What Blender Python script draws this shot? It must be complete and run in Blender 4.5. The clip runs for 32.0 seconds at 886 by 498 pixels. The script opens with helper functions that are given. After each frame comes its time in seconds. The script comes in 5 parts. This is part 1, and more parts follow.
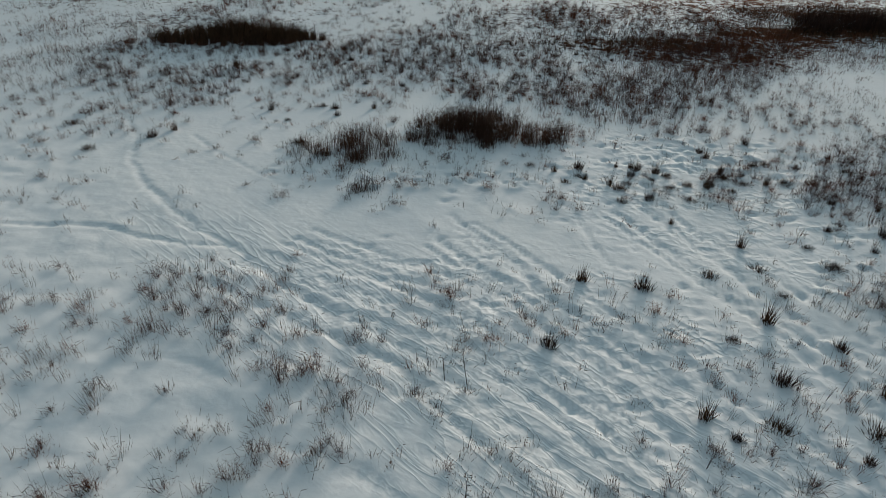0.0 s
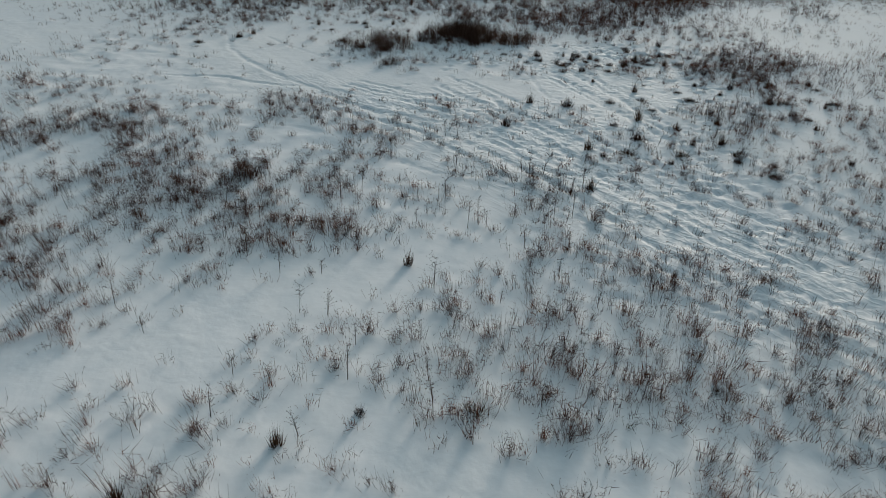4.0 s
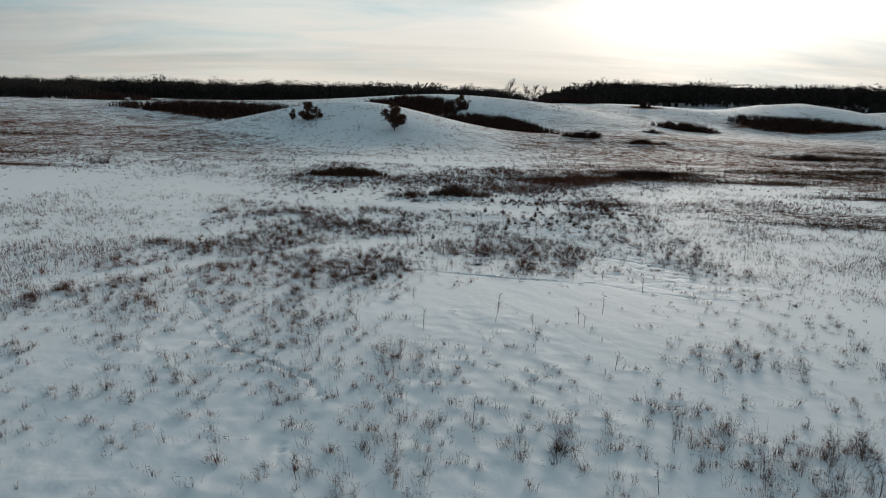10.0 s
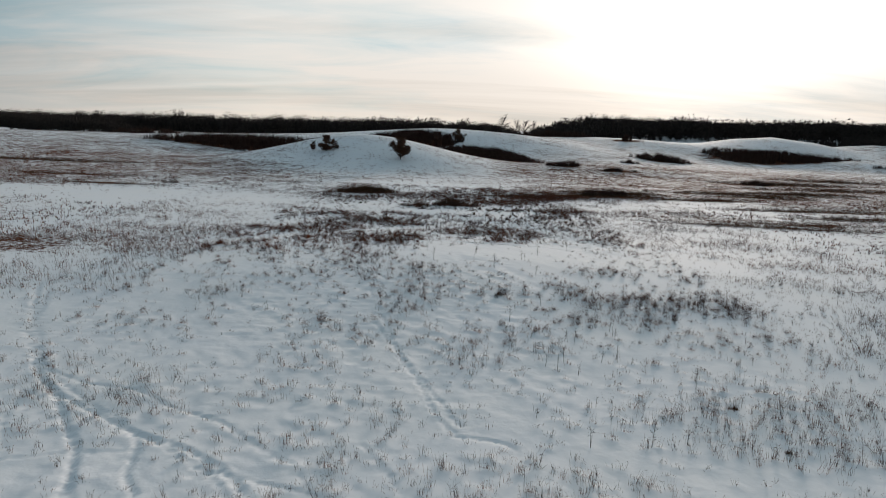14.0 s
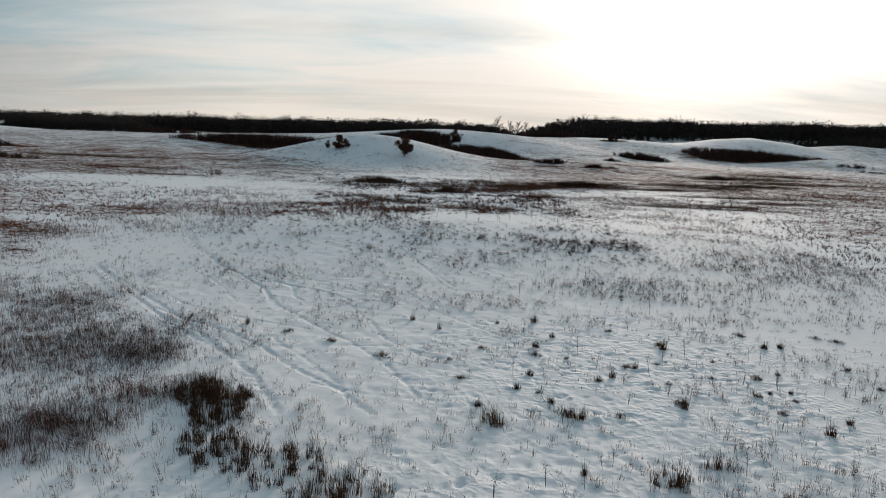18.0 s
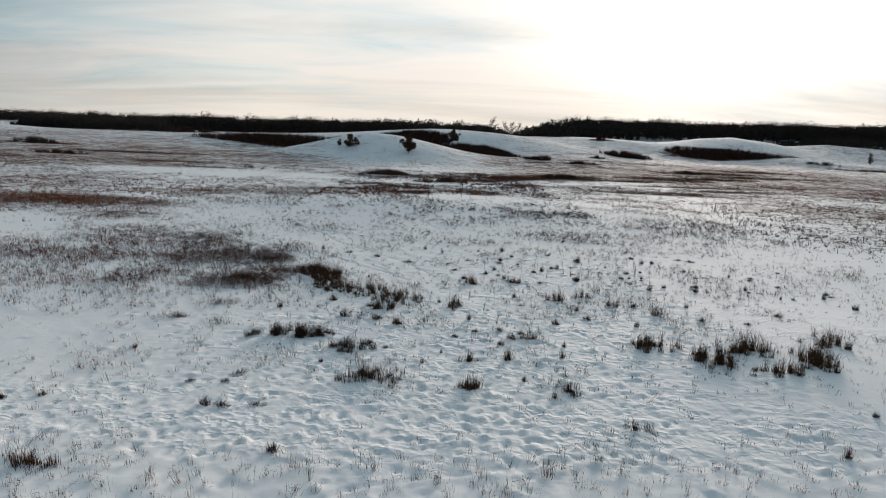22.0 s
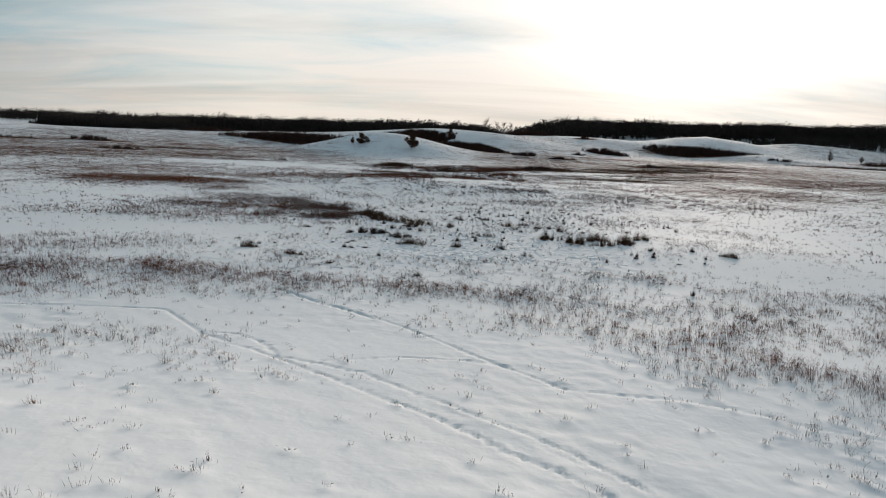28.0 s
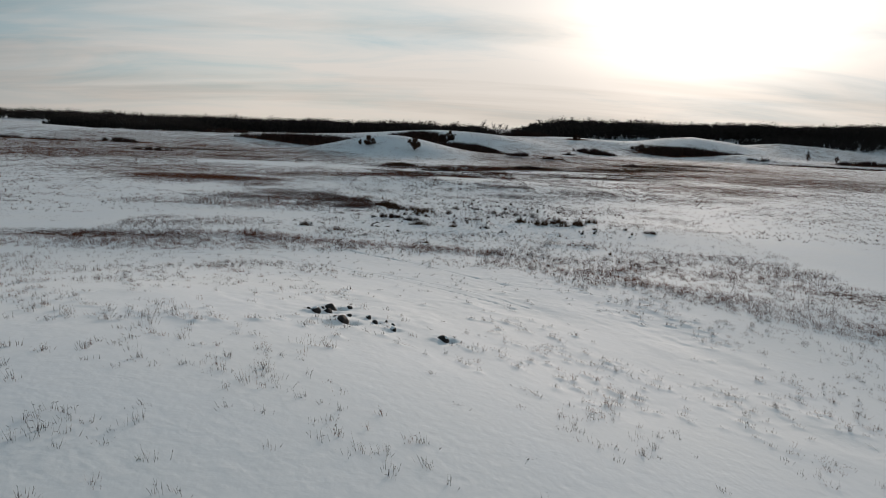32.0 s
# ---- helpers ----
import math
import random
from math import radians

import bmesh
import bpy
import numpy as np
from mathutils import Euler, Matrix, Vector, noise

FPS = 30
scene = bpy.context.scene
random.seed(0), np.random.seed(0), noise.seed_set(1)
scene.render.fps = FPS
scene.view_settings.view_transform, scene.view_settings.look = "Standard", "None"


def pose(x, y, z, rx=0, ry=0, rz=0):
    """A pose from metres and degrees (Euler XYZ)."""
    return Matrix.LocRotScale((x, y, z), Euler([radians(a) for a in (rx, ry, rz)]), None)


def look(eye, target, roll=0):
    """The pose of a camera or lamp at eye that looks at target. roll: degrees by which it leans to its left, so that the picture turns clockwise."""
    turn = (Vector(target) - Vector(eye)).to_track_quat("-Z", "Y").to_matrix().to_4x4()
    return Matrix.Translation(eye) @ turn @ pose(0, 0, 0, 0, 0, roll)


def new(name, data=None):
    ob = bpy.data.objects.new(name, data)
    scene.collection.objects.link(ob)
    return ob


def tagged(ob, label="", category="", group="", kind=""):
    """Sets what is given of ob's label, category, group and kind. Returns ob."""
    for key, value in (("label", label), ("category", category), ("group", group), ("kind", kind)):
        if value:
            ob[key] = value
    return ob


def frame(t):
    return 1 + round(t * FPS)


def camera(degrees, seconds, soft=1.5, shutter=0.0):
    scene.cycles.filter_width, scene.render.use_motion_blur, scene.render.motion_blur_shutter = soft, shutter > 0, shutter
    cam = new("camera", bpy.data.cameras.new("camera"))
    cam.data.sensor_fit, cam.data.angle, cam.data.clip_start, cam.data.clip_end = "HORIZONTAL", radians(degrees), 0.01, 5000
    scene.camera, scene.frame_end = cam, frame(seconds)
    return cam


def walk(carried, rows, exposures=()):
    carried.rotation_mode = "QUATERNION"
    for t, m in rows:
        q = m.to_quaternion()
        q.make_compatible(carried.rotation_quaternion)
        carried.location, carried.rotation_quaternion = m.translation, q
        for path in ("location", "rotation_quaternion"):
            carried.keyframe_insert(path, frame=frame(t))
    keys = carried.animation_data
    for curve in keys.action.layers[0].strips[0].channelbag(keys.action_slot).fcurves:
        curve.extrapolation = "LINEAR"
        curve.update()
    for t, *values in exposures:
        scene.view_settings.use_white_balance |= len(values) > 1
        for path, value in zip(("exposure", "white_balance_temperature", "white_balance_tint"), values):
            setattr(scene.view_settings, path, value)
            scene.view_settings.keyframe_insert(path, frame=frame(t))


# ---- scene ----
cam = camera(66.6, 32.0, soft=0.75)
METRES, EYE, TILT, LEAN, TURN = 290.0, 16.53, 0.0, 0.0, 0.0
ROWS = [
    (0.0, 0.0, 0.0, 0.0, 1.16, -30.61, -1.96),
    (0.5, 0.0002, -0.0043, -0.0, 1.15, -30.65, -1.97),
    (1.0, 0.0003, -0.011, 0.0, 1.15, -30.8, -1.98),
    (1.5, 0.0005, -0.0192, 0.0, 1.13, -30.92, -2.0),
    (2.0, 0.0005, -0.0287, 0.0001, 1.09, -31.06, -2.01),
    (2.5, 0.0006, -0.0394, 0.0002, 1.06, -31.22, -2.03),
    (4.5, 0.0007, -0.0916, 0.0004, 0.98, -31.74, -2.07),
    (5.0, 0.0006, -0.1063, 0.0002, 0.95, -32.33, -2.05),
    (5.5, 0.0006, -0.1213, -0.0, 0.98, -35.7, -2.02),
    (6.0, 0.0008, -0.1362, 0.0006, 1.11, -40.71, -1.93),
    (6.5, 0.0006, -0.1516, 0.0009, 1.09, -42.97, -1.94),
    (7.0, 0.0006, -0.1674, 0.0013, 1.05, -42.25, -1.92),
    (7.5, 0.0005, -0.1834, 0.0018, 0.98, -38.61, -1.94),
    (8.0, 0.0004, -0.1998, 0.0021, 0.85, -33.49, -2.02),
    (8.5, 0.0004, -0.2164, 0.0023, 0.74, -28.27, -2.03),
    (9.0, 0.0004, -0.2331, 0.0025, 0.66, -23.05, -2.05),
    (9.5, 0.0001, -0.2498, 0.0027, 0.55, -17.86, -2.18),
    (10.0, 0.0001, -0.2664, 0.0024, 0.46, -12.85, -2.17),
    (10.5, 0.0, -0.2832, 0.0021, 0.4, -10.35, -2.17),
    (11.0, -0.0001, -0.2997, 0.0021, 0.38, -10.19, -2.23),
    (11.5, -0.0001, -0.3162, 0.0021, 0.36, -10.15, -2.17),
    (12.0, -0.0003, -0.3327, 0.0023, 0.32, -10.13, -2.2),
    (12.5, -0.0004, -0.3494, 0.0026, 0.29, -10.12, -2.24),
    (13.0, -0.0004, -0.366, 0.0029, 0.28, -10.11, -2.24),
    (13.5, -0.0006, -0.3825, 0.0031, 0.26, -10.12, -2.27),
    (14.0, -0.0006, -0.3988, 0.0032, 0.26, -10.09, -2.26),
    (14.5, -0.0007, -0.4155, 0.0034, 0.24, -10.08, -2.28),
    (16.5, -0.0011, -0.4821, 0.0042, 0.15, -10.08, -2.35),
    (17.0, -0.0012, -0.4985, 0.0043, 0.14, -10.08, -2.35),
    (17.5, -0.0014, -0.515, 0.0043, 0.11, -10.07, -2.37),
    (18.0, -0.0015, -0.5315, 0.0042, 0.09, -10.07, -2.36),
    (18.5, -0.0016, -0.548, 0.0042, 0.09, -10.09, -2.38),
    (19.0, -0.0017, -0.5647, 0.0042, 0.06, -10.08, -2.35),
    (19.5, -0.0019, -0.5813, 0.0042, 0.05, -10.08, -2.4),
    (20.0, -0.0021, -0.5978, 0.0043, 0.02, -10.08, -2.37),
    (20.5, -0.0022, -0.6145, 0.0044, 0.01, -10.09, -2.39),
    (21.0, -0.0025, -0.631, 0.0042, -0.02, -10.09, -2.39),
    (21.5, -0.0026, -0.6479, 0.0042, -0.02, -10.08, -2.4),
    (22.0, -0.0027, -0.6645, 0.0041, -0.03, -10.08, -2.41),
    (22.5, -0.0028, -0.6814, 0.0038, -0.05, -10.05, -2.42),
    (23.0, -0.003, -0.6983, 0.004, -0.06, -10.07, -2.4),
    (23.5, -0.0033, -0.7151, 0.004, -0.09, -10.07, -2.42),
    (24.0, -0.0036, -0.7317, 0.004, -0.12, -10.07, -2.43),
    (24.5, -0.0037, -0.7484, 0.0041, -0.12, -10.08, -2.43),
    (25.0, -0.0039, -0.7653, 0.0043, -0.14, -10.1, -2.44),
    (25.5, -0.0041, -0.7821, 0.0045, -0.15, -10.11, -2.46),
    (27.5, -0.0049, -0.8484, 0.0051, -0.21, -10.13, -2.49),
    (28.0, -0.005, -0.8651, 0.0053, -0.23, -10.14, -2.49),
    (28.5, -0.0051, -0.8818, 0.0054, -0.23, -10.14, -2.5),
    (29.0, -0.0053, -0.8986, 0.0057, -0.24, -10.13, -2.5),
    (29.5, -0.0056, -0.9154, 0.0088, -0.24, -10.16, -2.51),
    (30.0, -0.0058, -0.9322, 0.0127, -0.24, -10.23, -2.51),
    (30.5, -0.006, -0.9487, 0.0142, -0.25, -10.29, -2.47),
    (31.0, -0.0061, -0.9654, 0.0144, -0.25, -10.28, -2.49),
    (31.5, -0.0062, -0.9822, 0.0147, -0.26, -10.27, -2.49),
    (32.0, -0.0064, -0.9991, 0.015, -0.26, -10.27, -2.49),
]
walk(cam, [(t, pose(0, 0, EYE, TILT, LEAN, TURN) @ pose(METRES * x, METRES * y, METRES * z, 90 + pitch, roll, yaw)) for t, x, y, z, yaw, pitch, roll in ROWS],
     exposures=[(0.0, -0.10, 6320, 12), (6.0, 0.0, 6220, 13), (9.0, -0.02, 6240, 13), (12.0, 0.04, 6440, 18), (20.0, 0.10, 6430, 18), (25.0, 0.25, 6430, 18), (29.0, 0.05, 6420, 18), (32.0, -0.20, 6390, 18)])

# ---- sky and sun ----
SUN_AZ, SUN_EL = 21.0, 9.0
SUN_DIR = Vector((math.sin(radians(SUN_AZ)) * math.cos(radians(SUN_EL)), math.cos(radians(SUN_AZ)) * math.cos(radians(SUN_EL)), math.sin(radians(SUN_EL))))


class Nodes:
    """Short writing for a node tree."""

    def __init__(self, tree):
        self.tree = tree
        tree.nodes.clear()

    def add(self, kind, **values):
        n = self.tree.nodes.new(kind)
        for key, value in values.items():
            if key == "op":
                n.operation = value
            elif key == "clamp":
                n.use_clamp = value
        return n

    def put(self, socket, value):
        if isinstance(value, bpy.types.NodeSocket):
            self.tree.links.new(value, socket)
        else:
            socket.default_value = value

    def math(self, op, a, b=0.0, c=0.0, clamp=False):
        n = self.add("ShaderNodeMath", op=op, clamp=clamp)
        for s, v in zip(n.inputs, (a, b, c)):
            self.put(s, v)
        return n.outputs[0]

    def noise(self, vector, scale, detail=4.0, rough=0.55, distort=0.0):
        n = self.add("ShaderNodeTexNoise")
        self.put(n.inputs["Vector"], vector)
        for key, v in (("Scale", scale), ("Detail", detail), ("Roughness", rough), ("Distortion", distort)):
            n.inputs[key].default_value = v
        return n.outputs["Fac"]

    def ramp(self, fac, stops):
        n = self.add("ShaderNodeValToRGB")
        self.put(n.inputs[0], fac)
        while len(n.color_ramp.elements) < len(stops):
            n.color_ramp.elements.new(0.5)
        for e, (p, c) in zip(n.color_ramp.elements, stops):
            e.position, e.color = p, (c, c, c, 1) if isinstance(c, float) else (*c, 1)
        return n.outputs[0]

    def mix(self, fac, a, b, blend="MIX"):
        n = self.add("ShaderNodeMix")
        n.data_type, n.blend_type = "RGBA", blend
        self.put(n.inputs[0], fac)
        for s, v in ((n.inputs[6], a), (n.inputs[7], b)):
            self.put(s, (*v, 1) if isinstance(v, tuple) and len(v) == 3 else v)
        return n.outputs[2]

    def scaled(self, vector, size):
        n = self.add("ShaderNodeVectorMath", op="MULTIPLY")
        self.put(n.inputs[0], vector)
        n.inputs[1].default_value = size
        return n.outputs[0]


world = bpy.data.worlds.new("winter_sky")
scene.world = world
world.use_nodes = True
w = Nodes(world.node_tree)
sky = w.add("ShaderNodeTexSky")
sky.sky_type, sky.sun_disc = "NISHITA", False
sky.sun_elevation, sky.sun_rotation = radians(SUN_EL), radians(SUN_AZ)
way = w.add("ShaderNodeTexCoord").outputs["Generated"]
sep = w.add("ShaderNodeSeparateXYZ")
w.put(sep.inputs[0], way)
up = w.math("MAXIMUM", sep.outputs[2], 0.0)
lift = w.math("ADD", up, 0.15)
flat = w.add("ShaderNodeCombineXYZ")
w.put(flat.inputs[0], w.math("DIVIDE", sep.outputs[0], lift))
w.put(flat.inputs[1], w.math("DIVIDE", sep.outputs[1], lift))
dot = w.add("ShaderNodeVectorMath", op="DOT_PRODUCT")
w.put(dot.inputs[0], way)
dot.inputs[1].default_value = SUN_DIR
toward = w.math("MAXIMUM", dot.outputs["Value"], 0.0)
streak = w.noise(w.scaled(flat.outputs[0], (0.6, 1.25, 1.0)), 1.25, 7.0, 0.58, 0.7)
broad = w.noise(w.scaled(flat.outputs[0], (0.16, 0.3, 1.0)), 1.0, 3.0, 0.5, 0.2)
cloud = w.math("ADD", w.math("MULTIPLY", streak, 0.62), w.math("MULTIPLY", broad, 0.5))
cloud = w.math("ADD", cloud, w.math("MULTIPLY", w.math("SUBTRACT", toward, 0.86), 0.34))
veil = w.ramp(cloud, [(0.40, 0.0), (0.50, 0.55), (0.62, 1.0)])
halo = w.math("ADD", w.math("MULTIPLY", w.math("POWER", toward, 12.0), 0.30), w.math("MULTIPLY", w.math("POWER", toward, 75.0), 0.95))
thick = w.ramp(up, [(0.0, 0.2), (0.075, 0.5), (0.125, 1.0)])
halo = w.math("MULTIPLY", w.math("MULTIPLY", halo, thick), w.math("ADD", w.math("MULTIPLY", veil, 0.75), 0.42))
low = w.math("POWER", w.math("SUBTRACT", 1.0, up), 9.0)
nishita = w.mix(1.0, w.mix(1.0, sky.outputs[0], (0.08, 0.08, 0.08), "MULTIPLY"), (0.6, 0.6, 0.6), "DARKEN")
clear = w.mix(0.85, nishita, (0.44, 0.63, 0.65))
cloudy = w.mix(low, (0.70, 0.73, 0.67), (0.80, 0.75, 0.64))
base = w.mix(veil, clear, cloudy)
base = w.mix(w.math("MULTIPLY", w.math("POWER", w.math("SUBTRACT", 1.0, up), 18.0), 0.85), base, (0.75, 0.71, 0.59))
glow = w.mix(1.0, (1.0, 0.88, 0.70), halo, "MULTIPLY")
# the sky is dimmer overhead, and pale again low down opposite the sun
side_on = w.math("MULTIPLY_ADD", dot.outputs["Value"], 0.5, 0.5)
dim = w.ramp(side_on, [(0.10, (0.50, 0.515, 0.56)), (0.42, (0.285, 0.298, 0.338)), (0.70, (0.455, 0.47, 0.515)), (0.90, (1.0, 1.0, 1.0))])
total = w.mix(1.0, w.mix(1.0, base, dim, "MULTIPLY"), glow, "ADD")
grey_streak = w.ramp(w.noise(w.scaled(flat.outputs[0], (0.30, 1.5, 1.0)), 0.9, 5.0, 0.55, 0.4), [(0.47, 0.0), (0.66, 1.0)])
total = w.mix(w.math("MULTIPLY", grey_streak, 0.6), total, w.mix(1.0, total, (0.74, 0.74, 0.73), "MULTIPLY"))
back = w.add("ShaderNodeBackground")
w.put(back.inputs[0], total)
back.inputs[1].default_value = 1.0
out = w.add("ShaderNodeOutputWorld")
w.put(out.inputs[0], back.outputs[0])

sun = new("sun", bpy.data.lights.new("sun", "SUN"))
sun.data.energy, sun.data.angle, sun.data.color = 3.2, radians(11.0), (1.0, 0.87, 0.71)
sun.matrix_world = look((0, 0, 60), Vector((0, 0, 60)) - SUN_DIR)


# ---- materials ----
def material(name):
    m = bpy.data.materials.new(name)
    m.use_nodes = True
    n = Nodes(m.node_tree)
    shader = n.add("ShaderNodeBsdfPrincipled")
    end = n.add("ShaderNodeOutputMaterial")
    n.put(end.inputs[0], shader.outputs[0])
    return m, n, shader


def snow_material():
    m, n, s = material("wind_packed_snow")
    place = n.add("ShaderNodeNewGeometry").outputs["Position"]
    cover = n.add("ShaderNodeAttribute")
    cover.attribute_name = "cover"
    fine = n.noise(place, 2.2, 6.0, 0.65)
    broad = n.noise(place, 0.09, 4.0, 0.6)
    tint = n.mix(broad, (0.80, 0.83, 0.87), (0.87, 0.87, 0.86))
    tint = n.mix(n.math("MULTIPLY", n.ramp(fine, [(0.35, 1.0), (0.5, 0.0)]), 0.10), tint, (0.62, 0.62, 0.62))
    # stubble that pokes through where the sward is thick
    poke = n.math("MULTIPLY", cover.outputs["Fac"], 0.92)
    some = n.math("MULTIPLY", cover.outputs["Fac"], 3.0, clamp=True)
    for size, part_ in ((0.035, 0.35), (0.1, 0.5), (0.3, 0.7), (0.9, 1.1), (2.4, 1.2), (6.0, 0.9)):
        poke = n.math("ADD", poke, n.math("MULTIPLY", n.math("MULTIPLY", n.math("SUBTRACT", n.noise(place, size, 3.0, 0.6), 0.5), part_), some))
    poke = n.ramp(poke, [(0.44, 0.0), (0.62, 1.0)])
    russet_ = n.add("ShaderNodeAttribute")
    russet_.attribute_name = "russet"
    # dry straw is darker than its own colour: self-shade of backlit stalks is included
    straw = n.mix(n.noise(place, 0.16, 3.0), (0.016, 0.012, 0.010), (0.055, 0.040, 0.031))
    straw = n.mix(russet_.outputs["Fac"], straw, n.mix(n.noise(place, 0.3, 3.0), (0.060, 0.022, 0.012), (0.20, 0.075, 0.038)))
    n.put(s.inputs["Base Color"], n.mix(poke, tint, straw))
    s.inputs["Roughness"].default_value = 0.85
    n.put(s.inputs["Specular IOR Level"], n.math("MULTIPLY_ADD", poke, -0.07, 0.07))
    bump = n.add("ShaderNodeBump")
    bump.inputs["Strength"].default_value, bump.inputs["Distance"].default_value = 0.26, 0.12
    drift = n.noise(place, 1.2, 2.5, 0.5, 0.2)
    trod = n.add("ShaderNodeAttribute")
    trod.attribute_name = "trod"
    cells = n.add("ShaderNodeTexVoronoi")
    cells.feature = "SMOOTH_F1"
    warp = n.add("ShaderNodeVectorMath", op="ADD")
    wob = n.add("ShaderNodeTexNoise")
    n.put(wob.inputs["Vector"], place)
    wob.inputs["Scale"].default_value = 0.9
    n.put(warp.inputs[0], place)
    n.put(warp.inputs[1], n.scaled(wob.outputs["Color"], (0.9, 0.9, 0.0)))
    n.put(cells.inputs["Vector"], n.scaled(warp.outputs[0], (1.0, 1.0, 0.0)))
    cells.inputs["Scale"].default_value, cells.inputs["Smoothness"].default_value = 2.3, 0.3
    pits = n.math("MULTIPLY", n.math("MULTIPLY", cells.outputs["Distance"], trod.outputs["Fac"]), 3.2)
    drift = n.math("ADD", drift, n.math("MULTIPLY", pits, n.ramp(n.noise(place, 0.35, 2.0), [(0.38, 0.15), (0.6, 1.0)])))
    # thin crests between the paths that the herd has worn side by side
    herd = n.add("ShaderNodeAttribute")
    herd.attribute_name = "herd"
    turned = n.add("ShaderNodeMapping")
    n.put(turned.inputs["Vector"], place)
    turned.vector_type = "TEXTURE"
    turned.inputs["Rotation"].default_value, turned.inputs["Scale"].default_value = (0, 0, radians(-44)), (3.3, 0.7, 1000.0)
    crest = n.ramp(n.math("ABSOLUTE", n.math("SUBTRACT", n.noise(turned.outputs[0], 1.0, 3.0, 0.5, 0.6), 0.5)), [(0.0, 1.0), (0.06, 0.3), (0.13, 0.0)])
    drift = n.math("ADD", drift, n.math("MULTIPLY", n.math("MULTIPLY", crest, herd.outputs["Fac"]), 0.7))
    n.put(bump.inputs["Height"], n.math("ADD", drift, n.math("MULTIPLY", n.noise(place, 9.0, 4.0, 0.6), 0.12)))
    n.put(s.inputs["Normal"], bump.outputs[0])
    return m


def straw_material(name, dark, light, rough=0.85):
    m, n, s = material(name)
    geo = n.add("ShaderNodeNewGeometry")
    hue = n.math("ADD", n.math("MULTIPLY", geo.outputs["Random Per Island"], 0.6), n.math("MULTIPLY", n.noise(geo.outputs["Position"], 0.13, 3.0), 0.5))
    n.put(s.inputs["Base Color"], n.mix(n.ramp(hue, [(0.2, 0.0), (0.85, 1.0)]), dark, light))
    s.inputs["Roughness"].default_value = rough
    s.inputs["Specular IOR Level"].default_value = 0.15
    return m


def stone_material():
    m, n, s = material("dark_fieldstone")
    geo = n.add("ShaderNodeTexCoord").outputs["Object"]
    n.put(s.inputs["Base Color"], n.mix(n.ramp(n.noise(geo, 3.0, 6.0, 0.65), [(0.3, 0.0), (0.7, 1.0)]), (0.008, 0.007, 0.007), (0.028, 0.022, 0.021)))
    s.inputs["Roughness"].default_value = 0.8
    bump = n.add("ShaderNodeBump")
    bump.inputs["Strength"].default_value, bump.inputs["Distance"].default_value = 0.6, 0.06
    n.put(bump.inputs["Height"], n.noise(geo, 7.0, 6.0, 0.7))
    n.put(s.inputs["Normal"], bump.outputs[0])
    return m


def bark_material():
    m, n, s = material("oak_bark")
    geo = n.add("ShaderNodeTexCoord").outputs["Object"]
    n.put(s.inputs["Base Color"], n.mix(n.noise(n.scaled(geo, (1, 1, 0.2)), 9.0, 5.0, 0.7), (0.018, 0.013, 0.010), (0.07, 0.052, 0.040)))
    s.inputs["Roughness"].default_value = 0.9
    return m


SNOW = snow_material()
STRAW = straw_material("dry_straw", (0.046, 0.021, 0.014), (0.20, 0.098, 0.058))
GREY_STRAW = straw_material("weathered_stalks", (0.030, 0.015, 0.012), (0.120, 0.059, 0.047))
RUSSET = straw_material("russet_bluestem", (0.070, 0.020, 0.010), (0.27, 0.084, 0.036))
OLIVE = straw_material("olive_sedge", (0.034, 0.028, 0.015), (0.13, 0.105, 0.050))
MAUVE = straw_material("grey_brown_grass", (0.050, 0.022, 0.019), (0.155, 0.070, 0.058))
TWIG = straw_material("dark_willow_twigs", (0.018, 0.010, 0.008), (0.075, 0.036, 0.026))
REED = straw_material("dark_reeds", (0.015, 0.008, 0.006), (0.14, 0.070, 0.036))
SCRUB = straw_material("brown_willow_stems", (0.022, 0.011, 0.008), (0.13, 0.062, 0.040))
WOODS = straw_material("bare_woodland", (0.016, 0.013, 0.012), (0.050, 0.038, 0.032))
LEAF = straw_material("withered_oak_leaves", (0.030, 0.014, 0.009), (0.105, 0.046, 0.026))
BARK = bark_material()
STONE = stone_material()

# ---- the lie of the land ----
RNG = np.random.default_rng(11)
TABLE = RNG.random((256, 256))


def lattice(x, y):
    """Smooth value noise, 0 to 1, over arrays."""
    xi, yi = np.floor(x).astype(int), np.floor(y).astype(int)
    fx, fy = x - xi, y - yi
    fx, fy = fx * fx * (3 - 2 * fx), fy * fy * (3 - 2 * fy)
    a, b = TABLE[xi & 255, yi & 255], TABLE[(xi + 1) & 255, yi & 255]
    c, d = TABLE[xi & 255, (yi + 1) & 255], TABLE[(xi + 1) & 255, (yi + 1) & 255]
    return (a * (1 - fx) + b * fx) * (1 - fy) + (c * (1 - fx) + d * fx) * fy


def fractal(x, y, size, octaves=4):
    total, weight, amp = 0.0, 0.0, 1.0
    for k in range(octaves):
        total = total + amp * lattice(x / size + 17.3 * k, y / size + 5.7 * k)
        weight, amp, size = weight + amp, amp * 0.5, size * 0.5
    return total / weight


def smooth(a, b, v):
    v = np.clip((v - a) / (b - a), 0, 1)
    return v * v * (3 - 2 * v)


def oval(x, y, cx, cy, rx, ry, turn=0.0):
    """Squared distance from an oval's middle, 1 on its rim."""
    c, s = math.cos(radians(turn)), math.sin(radians(turn))
    u, v = (x - cx) * c + (y - cy) * s, -(x - cx) * s + (y - cy) * c
    return (u / rx) ** 2 + (v / ry) ** 2


